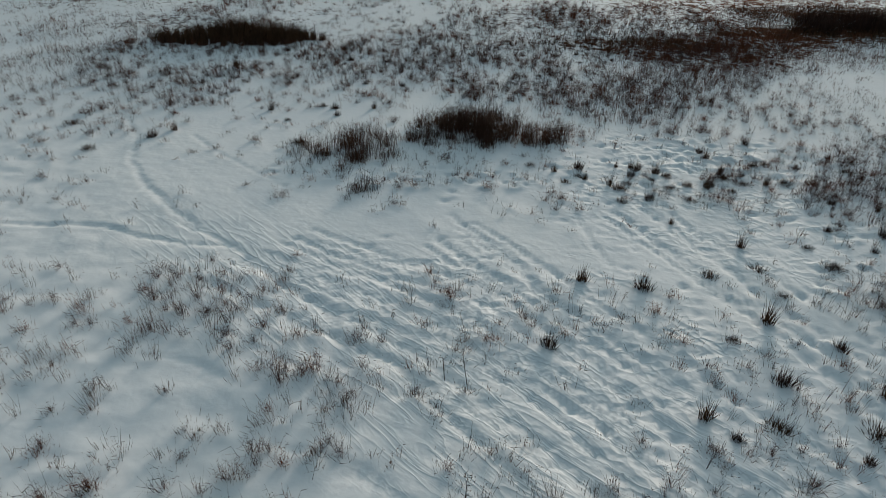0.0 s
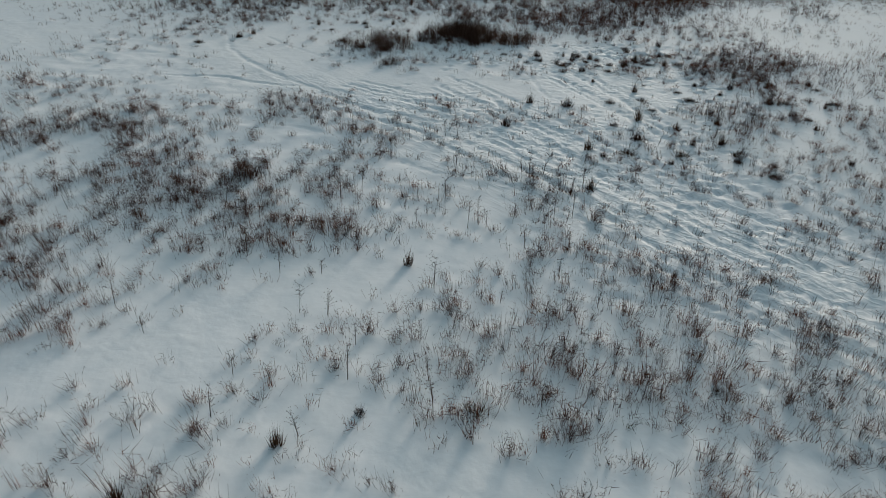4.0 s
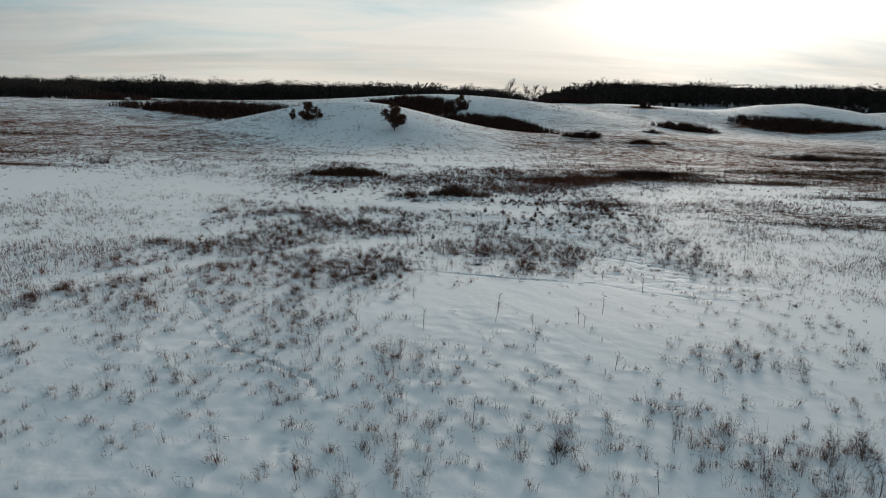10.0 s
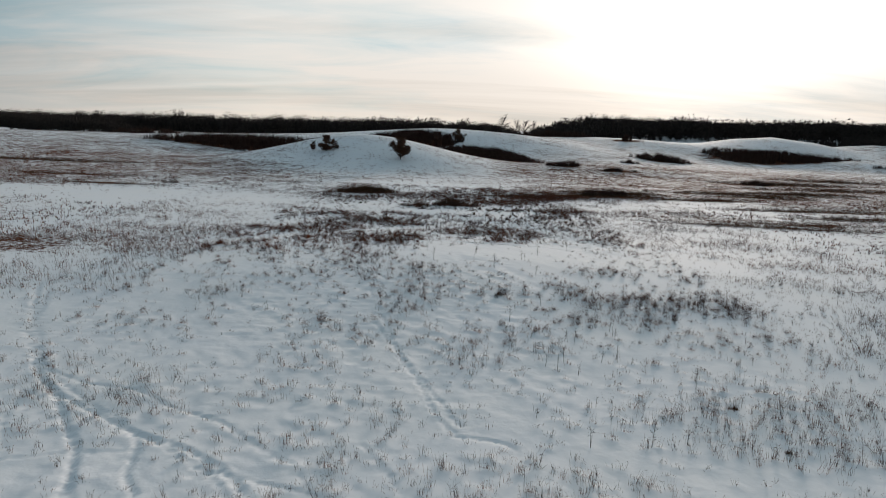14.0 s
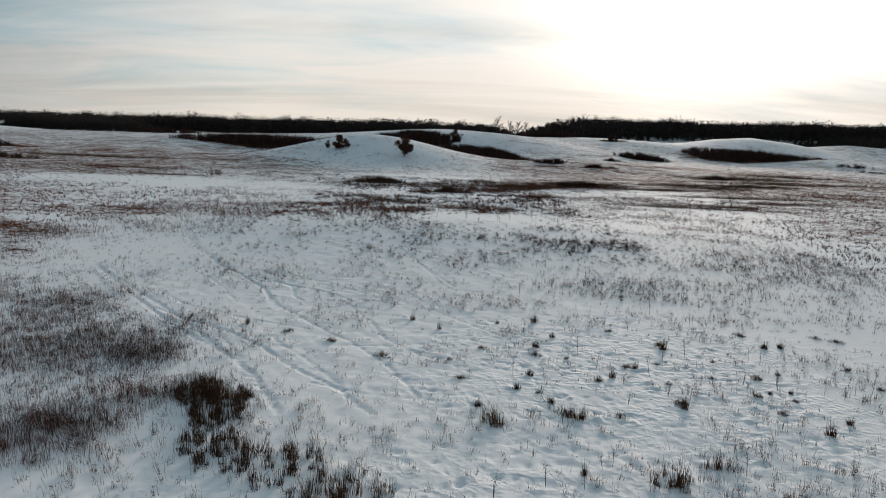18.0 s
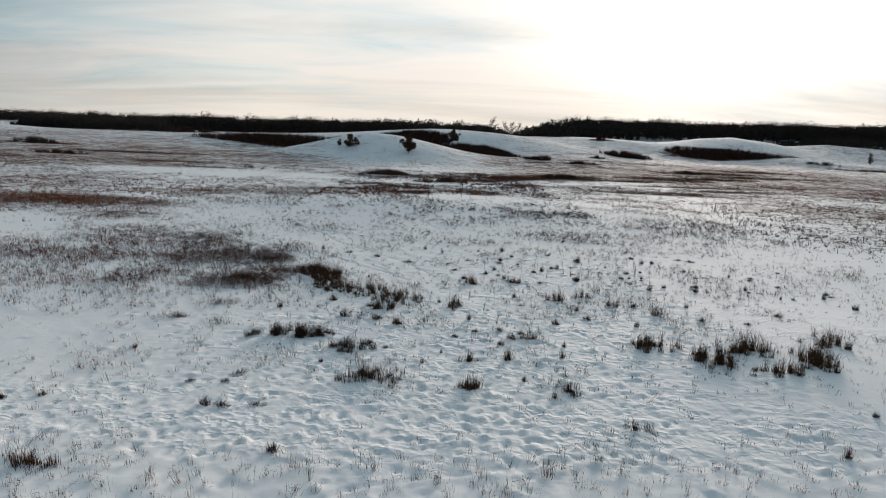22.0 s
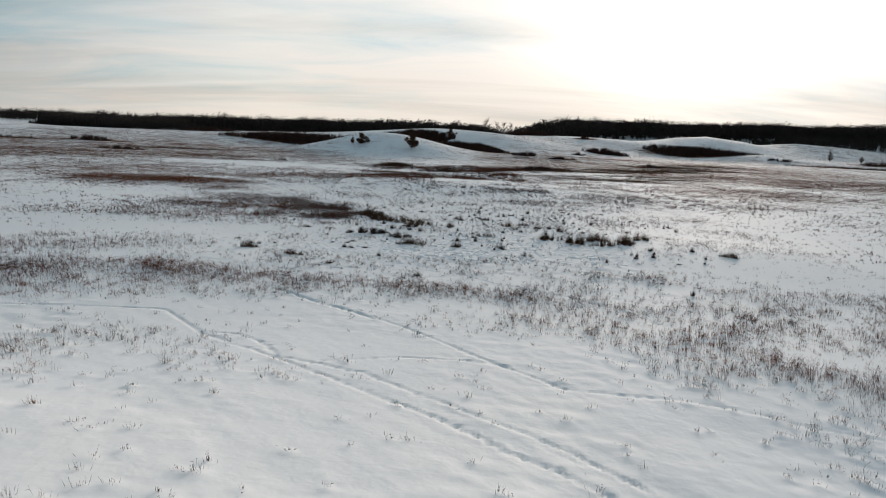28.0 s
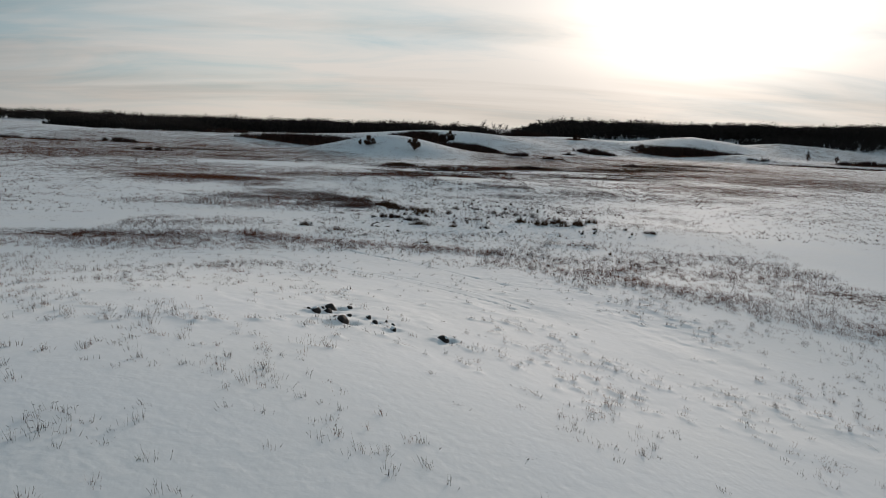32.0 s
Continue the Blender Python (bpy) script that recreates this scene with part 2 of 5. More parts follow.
# middle x, y, height, half widths, turn
HILLS = [
    (-22, -265, 10.2, 40, 50, 0), (-38, 192, 13.4, 50, 36, 0), (-20, 160, 1.6, 30, 18, 0), (18, 345, 15.0, 92, 62, 0),
    (140, 428, 14.5, 120, 60, 0), (286, 480, 18.0, 75, 60, 0), (286, 348, 6.5, 48, 26, 0), (425, 535, 13.0, 80, 60, 0),
    (-110, 330, 7.0, 120, 80, 0), (-330, 260, 7.5, 170, 90, 0), (-230, 420, 6.0, 140, 70, 0), (-640, 700, 9.0, 160, 90, 0),
    (0, 50, -0.5, 70, 26, 0), (3, -28, 1.2, 40, 26, 0), (10, -88, -0.5, 60, 26, 0), (-20, -40, 0.6, 25, 18, 0),
    (-90, 215, -3.0, 50, 34, 20), (395, 380, 3.0, 60, 30, 0), (-30, 510, 7.0, 190, 62, 0),
    (26, -206, 1.0, 28, 20, 0), (-44, -170, 0.8, 26, 20, 0), (44, -146, 0.8, 24, 20, 0), (78, 208, 2.8, 60, 26, 0),
]


def land(x, y):
    z = 0.35 * (fractal(x, y, 38.0, 3) - 0.5)
    for cx, cy, h, rx, ry, turn in HILLS:
        z = z + h * np.exp(-oval(x, y, cx, cy, rx, ry, turn))
    rise = 12.0 + np.where(x < 0, np.clip(x, -500, 0) * 0.04, np.clip(x, 0, 900) * 0.026)
    z = z + smooth(430, 780, y) * rise
    far = smooth(120, 420, np.hypot(x, y))
    return z + far * 2.2 * (fractal(x, y, 90.0, 3) - 0.5)


# trails worn by the herd: half width, depth, then the way
TRAILS = [
    (0.42, 0.15, [(-58.9, -51.3), (-52.3, -59.5), (-45.1, -69.7), (-34.3, -83.7), (-26.4, -93.3), (-19.8, -100.4), (-15.9, -104.4), (-13.4, -108.1), (-11.8, -111.1), (-10.2, -114.4)]),
    (0.3, 0.14, [(-27.4, -91.2), (-22.5, -95), (-17.9, -98), (-14.9, -100.9), (-10.9, -105.9), (-6.6, -110.3), (-4.3, -114)]),
    (0.24, 0.13, [(-39.9, -48.3), (-34.6, -60.2), (-26.7, -72.5), (-19.8, -81.2), (-16.7, -87.9), (-11.3, -94.6), (-7, -99.8), (-4.1, -104.4), (-1.3, -110.6)]),
    (0.2, 0.11, [(-30.3, -67.9), (-22.7, -75.3), (-16.8, -79.8), (-11.6, -83.7), (-8.9, -87.5), (-6.1, -93.8), (-4.8, -97.7), (-0.6, -102.3)]),
]
TRAILS += [
    (0.2, 0.11, [(-40.2, -74.9), (-33.7, -79.6), (-28.9, -85.6), (-25.4, -89.4), (-21.8, -91.3), (-16.8, -93.9), (-11.5, -95.8)]),
    (0.2, 0.1, [(-28.2, -76.5), (-23.8, -82), (-20.7, -87.8)]),
    (0.2, 0.1, [(-36.3, -70.2), (-32.3, -79.5), (-30.1, -85)]),
    (0.2, 0.1, [(-45.7, -70.7), (-38.5, -80.4), (-34, -86.5)]),
    (0.2, 0.11, [(-16.4, -95.2), (-13.1, -100.6), (-10.8, -103.3), (-7.2, -108.7), (-5.8, -112.4)]),
    (0.2, 0.11, [(-6.2, -56.4), (-3.5, -64.6), (-1.3, -69.9), (1.5, -77.5)]),
    (0.22, 0.1, [(-7, -99.8), (-3.9, -99.5), (-0.6, -102.3), (2.8, -102.1), (6.4, -103.4), (10.4, -103.7), (15.5, -103.6), (18.9, -104.2)]),
    (0.22, 0.1, [(-9.1, -108.8), (-5.4, -110.4), (-2.2, -110.9), (0.5, -111.2)]),
]
TRAILS += [
    (0.2, 0.1, [(-11.6, -83.7), (-7.2, -84.9), (-0.9, -87.4), (3.3, -92.8), (6.1, -96.3)]),
    (0.2, 0.1, [(-25, -93.8), (-20.4, -95.8), (-16.8, -102.1), (-14.8, -105.4)]),
    (0.36, 0.14, [(-49.3, -31.7), (-41.3, -48.3), (-33.1, -63.6), (-28.4, -70.6), (-24.4, -75), (-20.6, -77.5), (-17.1, -79.8), (-13.7, -81.3), (-11.1, -83.4), (-9.3, -85.5)]),
    (0.26, 0.12, [(-24.4, -75), (-21.7, -78.8), (-19.6, -82), (-18.3, -84.8), (-17.9, -86.2)]),
    (0.28, 0.12, [(-17.1, -79.8), (-16.3, -81.6), (-15.8, -84.1), (-14.5, -86)]),
    (0.2, 0.11, [(-28.1, -70.4), (-23.2, -73.1), (-20, -73.6), (-16.7, -76), (-13, -77.8), (-10.2, -80.4), (-7.5, -82.7), (-6.1, -85.3)]),
]
TRAILS += [
    (0.2, 0.12, [(-5.9, -53.7), (-4.3, -60.4), (-2.9, -66.5), (-1.4, -70.8), (-0.1, -76), (1.2, -78.5), (3.9, -79), (4.7, -79.9)]),
    (0.2, 0.1, [(-4.3, -79.9), (-2.7, -82.8), (-1.7, -85.1)]),
    (0.18, 0.1, [(-26.9, -74.4), (-25.4, -78.5), (-23.1, -82.3)]),
    (0.18, 0.09, [(-22.6, -83.2), (-20.2, -82.4), (-16.8, -81.8)]),
    (0.3, 0.14, [(-62.7, -44.7), (-49.9, -62.9), (-39.9, -76.3), (-30.6, -86.7), (-22.9, -95.2), (-17.2, -102.8)]),
    (0.3, 0.2, [(-18.1, -182.1), (-15.2, -185), (-12.6, -188), (-10.5, -189.9), (-9.1, -191.2), (-7.5, -193.1), (-6.5, -194.3)]),
]
TRAILS += [
    (0.22, 0.14, [(0.5, -167.7), (5.5, -173.4), (8.6, -175.5), (11.2, -178.1), (13.8, -179.7), (15.8, -182.5), (18.6, -186.8), (19.1, -189.2), (19.8, -191.6)]),
    (0.25, 0.1, [(-37, -167.9), (-29.8, -168.2), (-22.2, -169.8), (-16.1, -167.5), (-8.8, -168.5), (-0.4, -167.7)]),
    (0.25, 0.1, [(-34.2, -172.2), (-25.7, -171.9), (-16.6, -170.7), (-9.1, -166.9), (-4.6, -162.3), (6.1, -158.7)]),
    (0.2, 0.13, [(-39.4, -193.3), (-33.6, -193.1), (-25, -193.5), (-22.1, -197.2), (-18.4, -202.4), (-13.9, -206.6), (-10.9, -209.6)]),
    (0.2, 0.14, [(-10.9, -209.6), (-5.3, -214.7), (-3.2, -216.7), (-0.8, -218.8), (2.3, -222.5), (4.5, -224.1), (6.1, -225.7)]),
]
TRAILS += [
    (0.2, 0.13, [(-18.8, -201.5), (-16, -202.2), (-13.6, -204.2), (-11.5, -208.6), (-5.7, -211.1), (-2.1, -214.8), (2.1, -218.8), (5.5, -221.6), (8, -224.7)]),
    (0.24, 0.12, [(-17, -183.2), (-9, -190.9), (-4.5, -195.9), (-0.7, -201.4), (2, -205.7), (4.8, -209.1), (6.9, -211.6)]),
    (0.2, 0.11, [(6.9, -211.6), (10.3, -212), (13.8, -211.9), (17.4, -213.2), (20.6, -214.8), (23.8, -216)]),
    (0.2, 0.1, [(-8.8, -209.2), (-3.9, -206.6), (1.2, -206.6), (3.8, -207.4)]),
    (0.26, 0.15, [(-18.9, -28), (-16.3, -32.1), (-14, -36.1), (-11.9, -38.6), (-8.6, -40.7), (-7.1, -41.8), (-6.4, -43.5), (-6.3, -45.1)]),
    (0.24, 0.12, [(-7.2, -48.2), (-7.1, -49.5), (-6.9, -50.3)]),
]
TRAILS += [
    (0.2, 0.1, [(-21.6, -16.4), (-20.9, -23.2), (-19.7, -28.1)]),
    (0.2, 0.11, [(18.5, 1.2), (22.9, -3.6), (27.7, -8), (32.5, -11.7), (36.3, -15)]),
    (0.2, 0.11, [(18.3, -4.3), (23.8, -8.6), (25.9, -14.6), (26.3, -21.5), (31, -23.6)]),
    (0.2, 0.11, [(8.8, -16.9), (14.1, -17.3), (17.8, -19.6), (22.4, -20.9), (27.6, -21.4)]),
    (0.2, 0.1, [(20.9, -2.7), (27.5, -6), (30.3, -16.1), (33.5, -19.1)]),
    (0.2, 0.1, [(16.9, -19.8), (24.4, -11.4), (33.9, -3.7)]),
    (0.28, 0.15, [(-17.3, -9.1), (-15.2, -9.6), (-13, -10.6), (-8.8, -12.3), (-5.6, -13.4), (-2.9, -14.7)]),
]
TRAILS += [
    (0.28, 0.14, [(-2.9, -14.7), (-1.4, -15.2), (0.1, -16.1), (3.4, -16.4), (5, -16.8), (6.6, -17.1), (9.2, -17.1), (11.1, -17.3), (13.2, -17.9)]),
    (0.2, 0.1, [(3.4, -16.5), (5.5, -17), (7.4, -17.5), (9.9, -17.6), (13, -18.1)]),
    (0.2, 0.1, [(-13.7, -15.2), (-11.7, -15.5), (-8.9, -15.9), (-5.7, -16.2)]),
    (0.3, 0.16, [(-22.1, 29.1), (-19.4, 29.3), (-16.5, 29.2), (-14.2, 28.4), (-12.1, 27.9), (-9.9, 27.8)]),
    (0.3, 0.14, [(-25.9, 48.4), (-22.1, 44.5), (-20.3, 41), (-18.9, 37.2), (-16.6, 33.8), (-14.4, 31.5), (-12.5, 29.9)]),
    (0.22, 0.1, [(-16.9, 42.4), (-14.2, 39.2), (-11.9, 37.1), (-10.2, 35.7)]),
]
TRAILS += [
    (0.24, 0.15, [(0.4, 32.1), (1.3, 30.4), (2.7, 28.8), (3.5, 27.3), (4.1, 26), (4, 24.6)]),
    (0.2, 0.11, [(6.8, 34.2), (7.3, 31.5), (7.6, 29.1), (7.9, 27.3)]),
    (0.22, 0.13, [(11.7, 36.6), (12.3, 34.4), (12.9, 31.2), (13.5, 29.5), (13.8, 27.8)]),
    (0.28, 0.14, [(-13.1, 29.9), (-10.6, 28.2), (-7.7, 25.5), (-5.3, 23.7), (-3.2, 22.5), (-1.3, 21.5), (1.8, 20.9), (3.8, 18.5), (5.5, 16.8), (7.2, 14.5)]),
    (0.24, 0.13, [(-9.4, 26.2), (-7.1, 25), (-6.1, 22.5), (-5.1, 20.2), (-3.9, 18.1), (-3, 15.6)]),
    (0.24, 0.12, [(-1.7, 27.2), (0.5, 26), (3, 25.6), (5.2, 23.1), (6.6, 20.2), (8.8, 18.7)]),
]
TRAILS += [
    (0.22, 0.12, [(-8.1, 27.2), (-4.2, 25.7), (-0.5, 25.2), (2.4, 23.6), (2.7, 20.7)]),
    (0.22, 0.12, [(-6.2, 28.6), (-2.2, 26.8), (1, 27.2), (3.2, 27.9)]),
    (0.2, 0.1, [(-11, 22), (-7.9, 20.7), (-5.4, 19.2)]),
    (0.2, 0.1, [(-11.1, 19.5), (-8.9, 19.2), (-7.1, 17.9)]),
    (0.24, 0.12, [(13.8, 27.8), (14, 25.4), (14.6, 23.8), (16.3, 22.3), (17.4, 21)]),
    (0.22, 0.13, [(-5.2, 15.4), (-2.6, 14.4), (-0.2, 12.9), (2, 12.6), (4.1, 11.3), (6.1, 10.5), (7.1, 8.6), (7.7, 5.9)]),
]
# bundles of side-by-side tracks: half width of the bundle, how many, then the way
BUNDLES = [
    (3.6, 12, [(-9, 27), (0, 21.5), (7, 13.5), (13, 5), (20, -3), (30, -12)]), (2.2, 6, [(0.4, 30), (4, 24.5), (9, 17.5), (14, 11), (22, 5)]), (2.4, 6, [(10, 34), (14, 25), (18, 16), (23, 6)]),
    (2.8, 8, [(12, 2), (20, -3), (28, -10), (40, -19)]),
]
for spread_, many, way_ in BUNDLES:
    for k in range(many):
        off_ = [spread_ * ((2 * k + 1) / many - 1 + 0.16 * math.sin(k * 2.4 + 1.1 * m) + 0.10 * math.sin(k * 5.1 + 2.3 * m)) for m in range(len(way_))]
        TRAILS.append((0.22, 0.17, [(x + 0.65 * o, y + 0.75 * o) for (x, y), o in zip(way_, off_)]))
# snow swept bare: middle, half widths, turn, strength
BARE = [
    (-6, 29, 26, 3.6, 0, 1.0), (12, 9, 5, 14, 40, 0.6), (9, 30, 11, 5, 10, 0.9), (-17, 36, 9, 6, 0, 0.8), (-7.5, -1.2, 14, 2.0, 37, 1.0), (-27, -17.5, 15, 2.0, 36, 1.0),
    (10, -21, 14, 8, -8, 0.95), (26, -18, 16, 9, -20, 0.7), (6, -31, 12, 7, 0, 0.8), (18, -27, 34, 5.5, -4, 0.55), (-20, -62, 14, 8, -30, 0.5), (6, -104, 16, 12, -30, 0.4),
    (-4, -154, 34, 5.5, 5, 0.85), (-45, -142, 26, 9, 10, 0.9), (46, -158, 22, 12, 0, 0.85),
]
BARE += [
    (-16, -192, 22, 7, 20, 0.85), (-4, -203, 24, 9, -32, 0.95), (-12, -222, 24, 9, -10, 0.85), (-12, -238, 30, 8, 0, 0.5), (14, -228, 15, 9, -40, 0.8),
    (-42, -80, 14, 6, -60, 0.8), (34, -92, 9, 3, 0, 0.7), (-64, -92, 15, 5, 0, 0.8), (-66, -140, 26, 7, 0, 0.6), (-70, 42, 62, 15, 0, 0.85), (-10, 96, 40, 12, 0, 0.5),
]
# thick sward: middle, half widths, turn, tufts a square metre, russet share
SWARD = [
    (30, 74, 26, 14, 0, 3.2, 0.6), (14, 55, 8, 8, 0, 2.0, 0.5), (-5, 62, 18, 10, 0, 1.2, 0.2), (22, 27, 7, 8, 0, 1.0, 0.3), (-18.6, 0, 5, 6, 0, 2.4, 0.0),
    (-10, 7, 9, 4.4, 0, 2.2, 0.0), (0, -4.5, 8, 7, 0, 1.0, 0.4), (14, -1, 10, 6.5, 0, 1.1, 0.2), (12, -12, 8, 4.5, 0, 0.9, 0.3), (-10, -15, 9, 6, 0, 1.3, 0.4), (2, 13, 10, 7, 0, 1.0, 0.1), (-12, 17, 11, 9, 0, 1.7, 0.1), (-24, 60, 18, 18, 0, 1.7, 0.1), (-20, 26, 10, 4, 0, 1.0, 0.1), (0, 60, 16, 11, 0, 1.2, 0.2), (-20, 12, 9, 9, 0, 1.1, 0.1), (0, 9, 15, 6, 0, 0.8, 0.2), (14, -5, 13, 8, 0, 0.8, 0.3), (-4, -14, 14, 5, 0, 0.7, 0.4),
    (60, 32, 52, 12, -6, 2.2, 0.5), (-32, -11, 36, 10, 20, 1.2, 0.2),
]
SWARD += [
    (16, -72, 15, 11, -8, 0.9, 0.2), (-40, -100, 10, 12, -30, 3.0, 0.7), (-26, -99, 4, 9, -30, 3.2, 0.3), (-24, -116, 7, 6, -20, 3.4, 0.5), (-55, -122, 26, 8, 5, 2.8, 0.7),
    (-31, -175, 13, 4.5, 0, 3.0, 0.7), (-58, -176, 22, 6, 0, 2.6, 0.6), (-1, -178, 13, 6, -10, 1.7, 0.9), (9, -162, 7, 6, 0, 1.5, 0.6), (25, -164, 12, 8, 10, 1.2, 0.7), (26, -198, 16, 12, -35, 0.8, 1.0),
]
SWARD += [
    (-85, -55, 26, 17, 0, 3.0, 1.0), (100, 92, 90, 22, 0, 2.6, 0.9), (60, 96, 36, 8, 0, 3.2, 1.0), (27, -183, 7, 4, -20, 2.5, 0.5), (46, -184, 18, 13, -20, 1.5, 1.0), (4, -190, 14, 6, -15, 0.6, 0.9),
    (-30, -8, 46, 8, 12, 0.6, 0.3), (-52, -25, 44, 12, 6, 2.2, 0.85), (-150, 135, 75, 48, 10, 1.6, 1.0), (62, -60, 40, 16, 0, 2.4, 0.4), (95, -15, 60, 30, 0, 1.6, 0.6), (-46, -99, 20, 24, 0, 1.8, 0.6), (-95, -20, 60, 40, 0, 1.4, 0.8), (-60, -160, 20, 8, 0, 1.2, 0.4), (-140, 96, 110, 60, 0, 1.7, 0.8), (-190, 190, 150, 80, 0, 0.5, 0.9), (130, 180, 120, 80, 0, 1.5, 0.8), (-260, 60, 120, 80, 0, 2.0, 0.7), (190, 60, 90, 50, 0, 1.8, 0.8), (40, -45, 30, 18, 0, 1.0, 0.0), (58, 40, 30, 10, 10, 1.8, 0.4), (48, 18, 20, 8, 10, 1.2, 0.2),
]
# middle, half widths, turn, height, stems, stem width
FAR_THICKETS = [
    (21, 258, 32, 20, -38, 2.8, 10000, 0.24), (-18, 298, 27, 20, -15, 2.8, 6000, 0.3), (-100, 262, 68, 22, -6, 3.0, 11000, 0.3), (-216, 168, 14, 5, 0, 2.0, 1500, 0.16),
    (-170, 110, 13, 3.5, 0, 1.2, 1200, 0.12), (107, 278, 7, 2.6, 0, 1.3, 600, 0.14), (138, 318, 18, 11, -6, 2.4, 3000, 0.26),
    (238, 374, 54, 36, 4, 3.3, 9500, 0.32), (138, 406, 4, 3, 0, 2.6, 400, 0.2), (127, 160, 9, 3, 0, 1.4, 900, 0.12),
]
FAR_THICKETS += [(47, 83, 9, 4.2, 15, 1.3, 2600, 0.06), (-192, 320, 26, 9, -4, 2.2, 1800, 0.26), (57, 201, 9, 3.4, 8, 1.5, 1500, 0.14), (78, 191, 8.5, 2.4, 10, 1.0, 900, 0.13), (410, 362, 34, 9, 0, 2.4, 2600, 0.2), (345, 300, 70, 6, 0, 1.2, 2600, 0.2), (290, 325, 14, 3, 0, 1.6, 700, 0.14), (-290, 152, 60, 4, 4, 1.4, 2400, 0.14), (75, 420, 40, 9, 0, 3.5, 2600, 0.22)]
NEAR_THICKETS = [(2.5, 44.9, 6.6, 2.7, 6, 1.7, 5200, 0.024), (-6.3, 41.2, 3.4, 2.6, 20, 1.4, 1900, 0.022), (-4.0, 35.0, 1.5, 1.1, 0, 0.8, 320, 0.022), (-11.3, 11.1, 1.6, 0.9, 35, 1.0, 360, 0.022), (-75, 69, 2.4, 1.6, 0, 1.6, 260, 0.05), (42.6, -151.6, 1.2, 0.8, 0, 0.9, 520, 0.03)]
REED_BEDS = [
    (-20.6, 67.4, 7.4, 2.2, 12, 1.35, 5200, 0.04), (-14.6, -113.2, 4.4, 2.7, -60, 1.05, 2200, 0.024), (-12.2, -119.2, 2.8, 2.0, -50, 0.95, 760, 0.024), (-8.4, -121.4, 2.4, 2.2, -30, 1.0, 520, 0.026),
    (-4.6, -124.2, 2.6, 2.8, -20, 1.0, 560, 0.026), (-6.4, -127.6, 1.6, 1.2, 0, 0.9, 260, 0.026), (1.0, -125.8, 0.7, 1.6, 0, 1.0, 190, 0.026), (-11.3, -125.6, 0.5, 0.4, 0, 0.7, 110, 0.026), (-4.1, -133.4, 0.5, 0.4, 0, 0.6, 110, 0.026),
    (3.0, -114.6, 1.4, 1.0, 0, 1.2, 130, 0.024), (12.4, -121.5, 1.6, 1.2, 0, 1.2, 170, 0.024), (15.5, -119.2, 0.8, 0.5, 0, 1.1, 90, 0.024), (8.8, -113.4, 1.1, 0.6, 0, 0.7, 120, 0.024), (18, -123.4, 0.9, 0.7, 0, 1.1, 110, 0.024), (21.6, -126.6, 0.8, 0.7, 0, 1.0, 90, 0.024),
]
REED_BEDS += [
    (-5.2, -147.3, 2.9, 1.2, 10, 0.8, 520, 0.024), (17.2, -137.2, 1.0, 0.8, 0, 1.1, 150, 0.025), (1.9, -148.3, 1.0, 0.6, 0, 0.85, 200, 0.026), (7.0, -136.4, 1.5, 0.6, 0, 0.75, 210, 0.025), (8.6, -147.6, 0.9, 0.6, 0, 0.6, 80, 0.024), (1.8, -142.6, 1.0, 0.6, 0, 0.7, 120, 0.024),
    (18.2, -138.2, 2.0, 1.4, 0, 1.1, 230, 0.025), (21.6, -141.8, 1.8, 2.6, 0, 1.2, 400, 0.025), (25.6, -138.6, 3.2, 1.8, 5, 1.2, 420, 0.025), (25.6, -143.8, 2.4, 1.0, 0, 1.0, 240, 0.025), (30.0, -141.4, 1.8, 2.6, 0, 1.3, 420, 0.025), (33.6, -136.0, 2.0, 2.0, 0, 1.2, 280, 0.025),
    (-27.8, -157.4, 1.6, 1.0, 0, 0.9, 280, 0.026), (-20.6, -161.6, 2.2, 0.8, 0, 0.6, 260, 0.024), (11.4, -154.3, 1.6, 0.5, 0, 0.55, 110, 0.024), (-7.1, -16.2, 1.6, 0.7, 0, 0.35, 200, 0.022), (-7.5, -18.8, 1.9, 1.2, 20, 0.3, 260, 0.022),
]
WILLOW_BEDS = [(-13.2, -137.8, 3.8, 1.3, 14, 0.85, 620, 0.02), (-7.3, -140.6, 2.1, 1.1, 25, 0.8, 330, 0.02)]
GREY_BEDS = [
    (-24.4, -104.6, 4.6, 4.0, -40, 0.95, 2400, 0.02), (-23.4, -120.2, 5.2, 1.9, 6, 1.0, 2200, 0.02), (-31, -107, 5.0, 4.4, 0, 0.8, 1500, 0.021), (-41, -98, 8, 6, -35, 0.75, 2000, 0.024), (-34, -118, 6, 3.4, 10, 0.7, 1300, 0.022),
    (-36, -90, 6, 6, -40, 0.75, 2200, 0.024), (-54, -110, 16, 7, 8, 0.7, 3600, 0.028), (-21.7, -128.4, 2.2, 0.9, 8, 0.7, 420, 0.02), (-20, -135.4, 1.1, 0.7, 0, 0.7, 160, 0.02), (-24.6, -133.8, 1.3, 0.9, 0, 0.7, 200, 0.02), (-45, -84, 8, 7, 0, 0.6, 2000, 0.026), (-60, -177, 18, 4, 0, 0.7, 3600, 0.026), (-20.4, -112, 3.0, 3.0, -30, 0.9, 1000, 0.02),
    (22, -75, 9, 4, -4, 0.6, 280, 0.018), (-29, -111, 8, 6, -20, 0.65, 1400, 0.02), (-50, -97, 14, 9, -20, 0.7, 2200, 0.026), (18, 58, 11, 6, 12, 0.9, 1900, 0.024), (27, 69, 13, 6, 12, 1.0, 2400, 0.028), (26, 38.5, 5, 4, 0, 0.9, 900, 0.022), (33, 36, 7, 4, 0, 0.8, 900, 0.024),
]
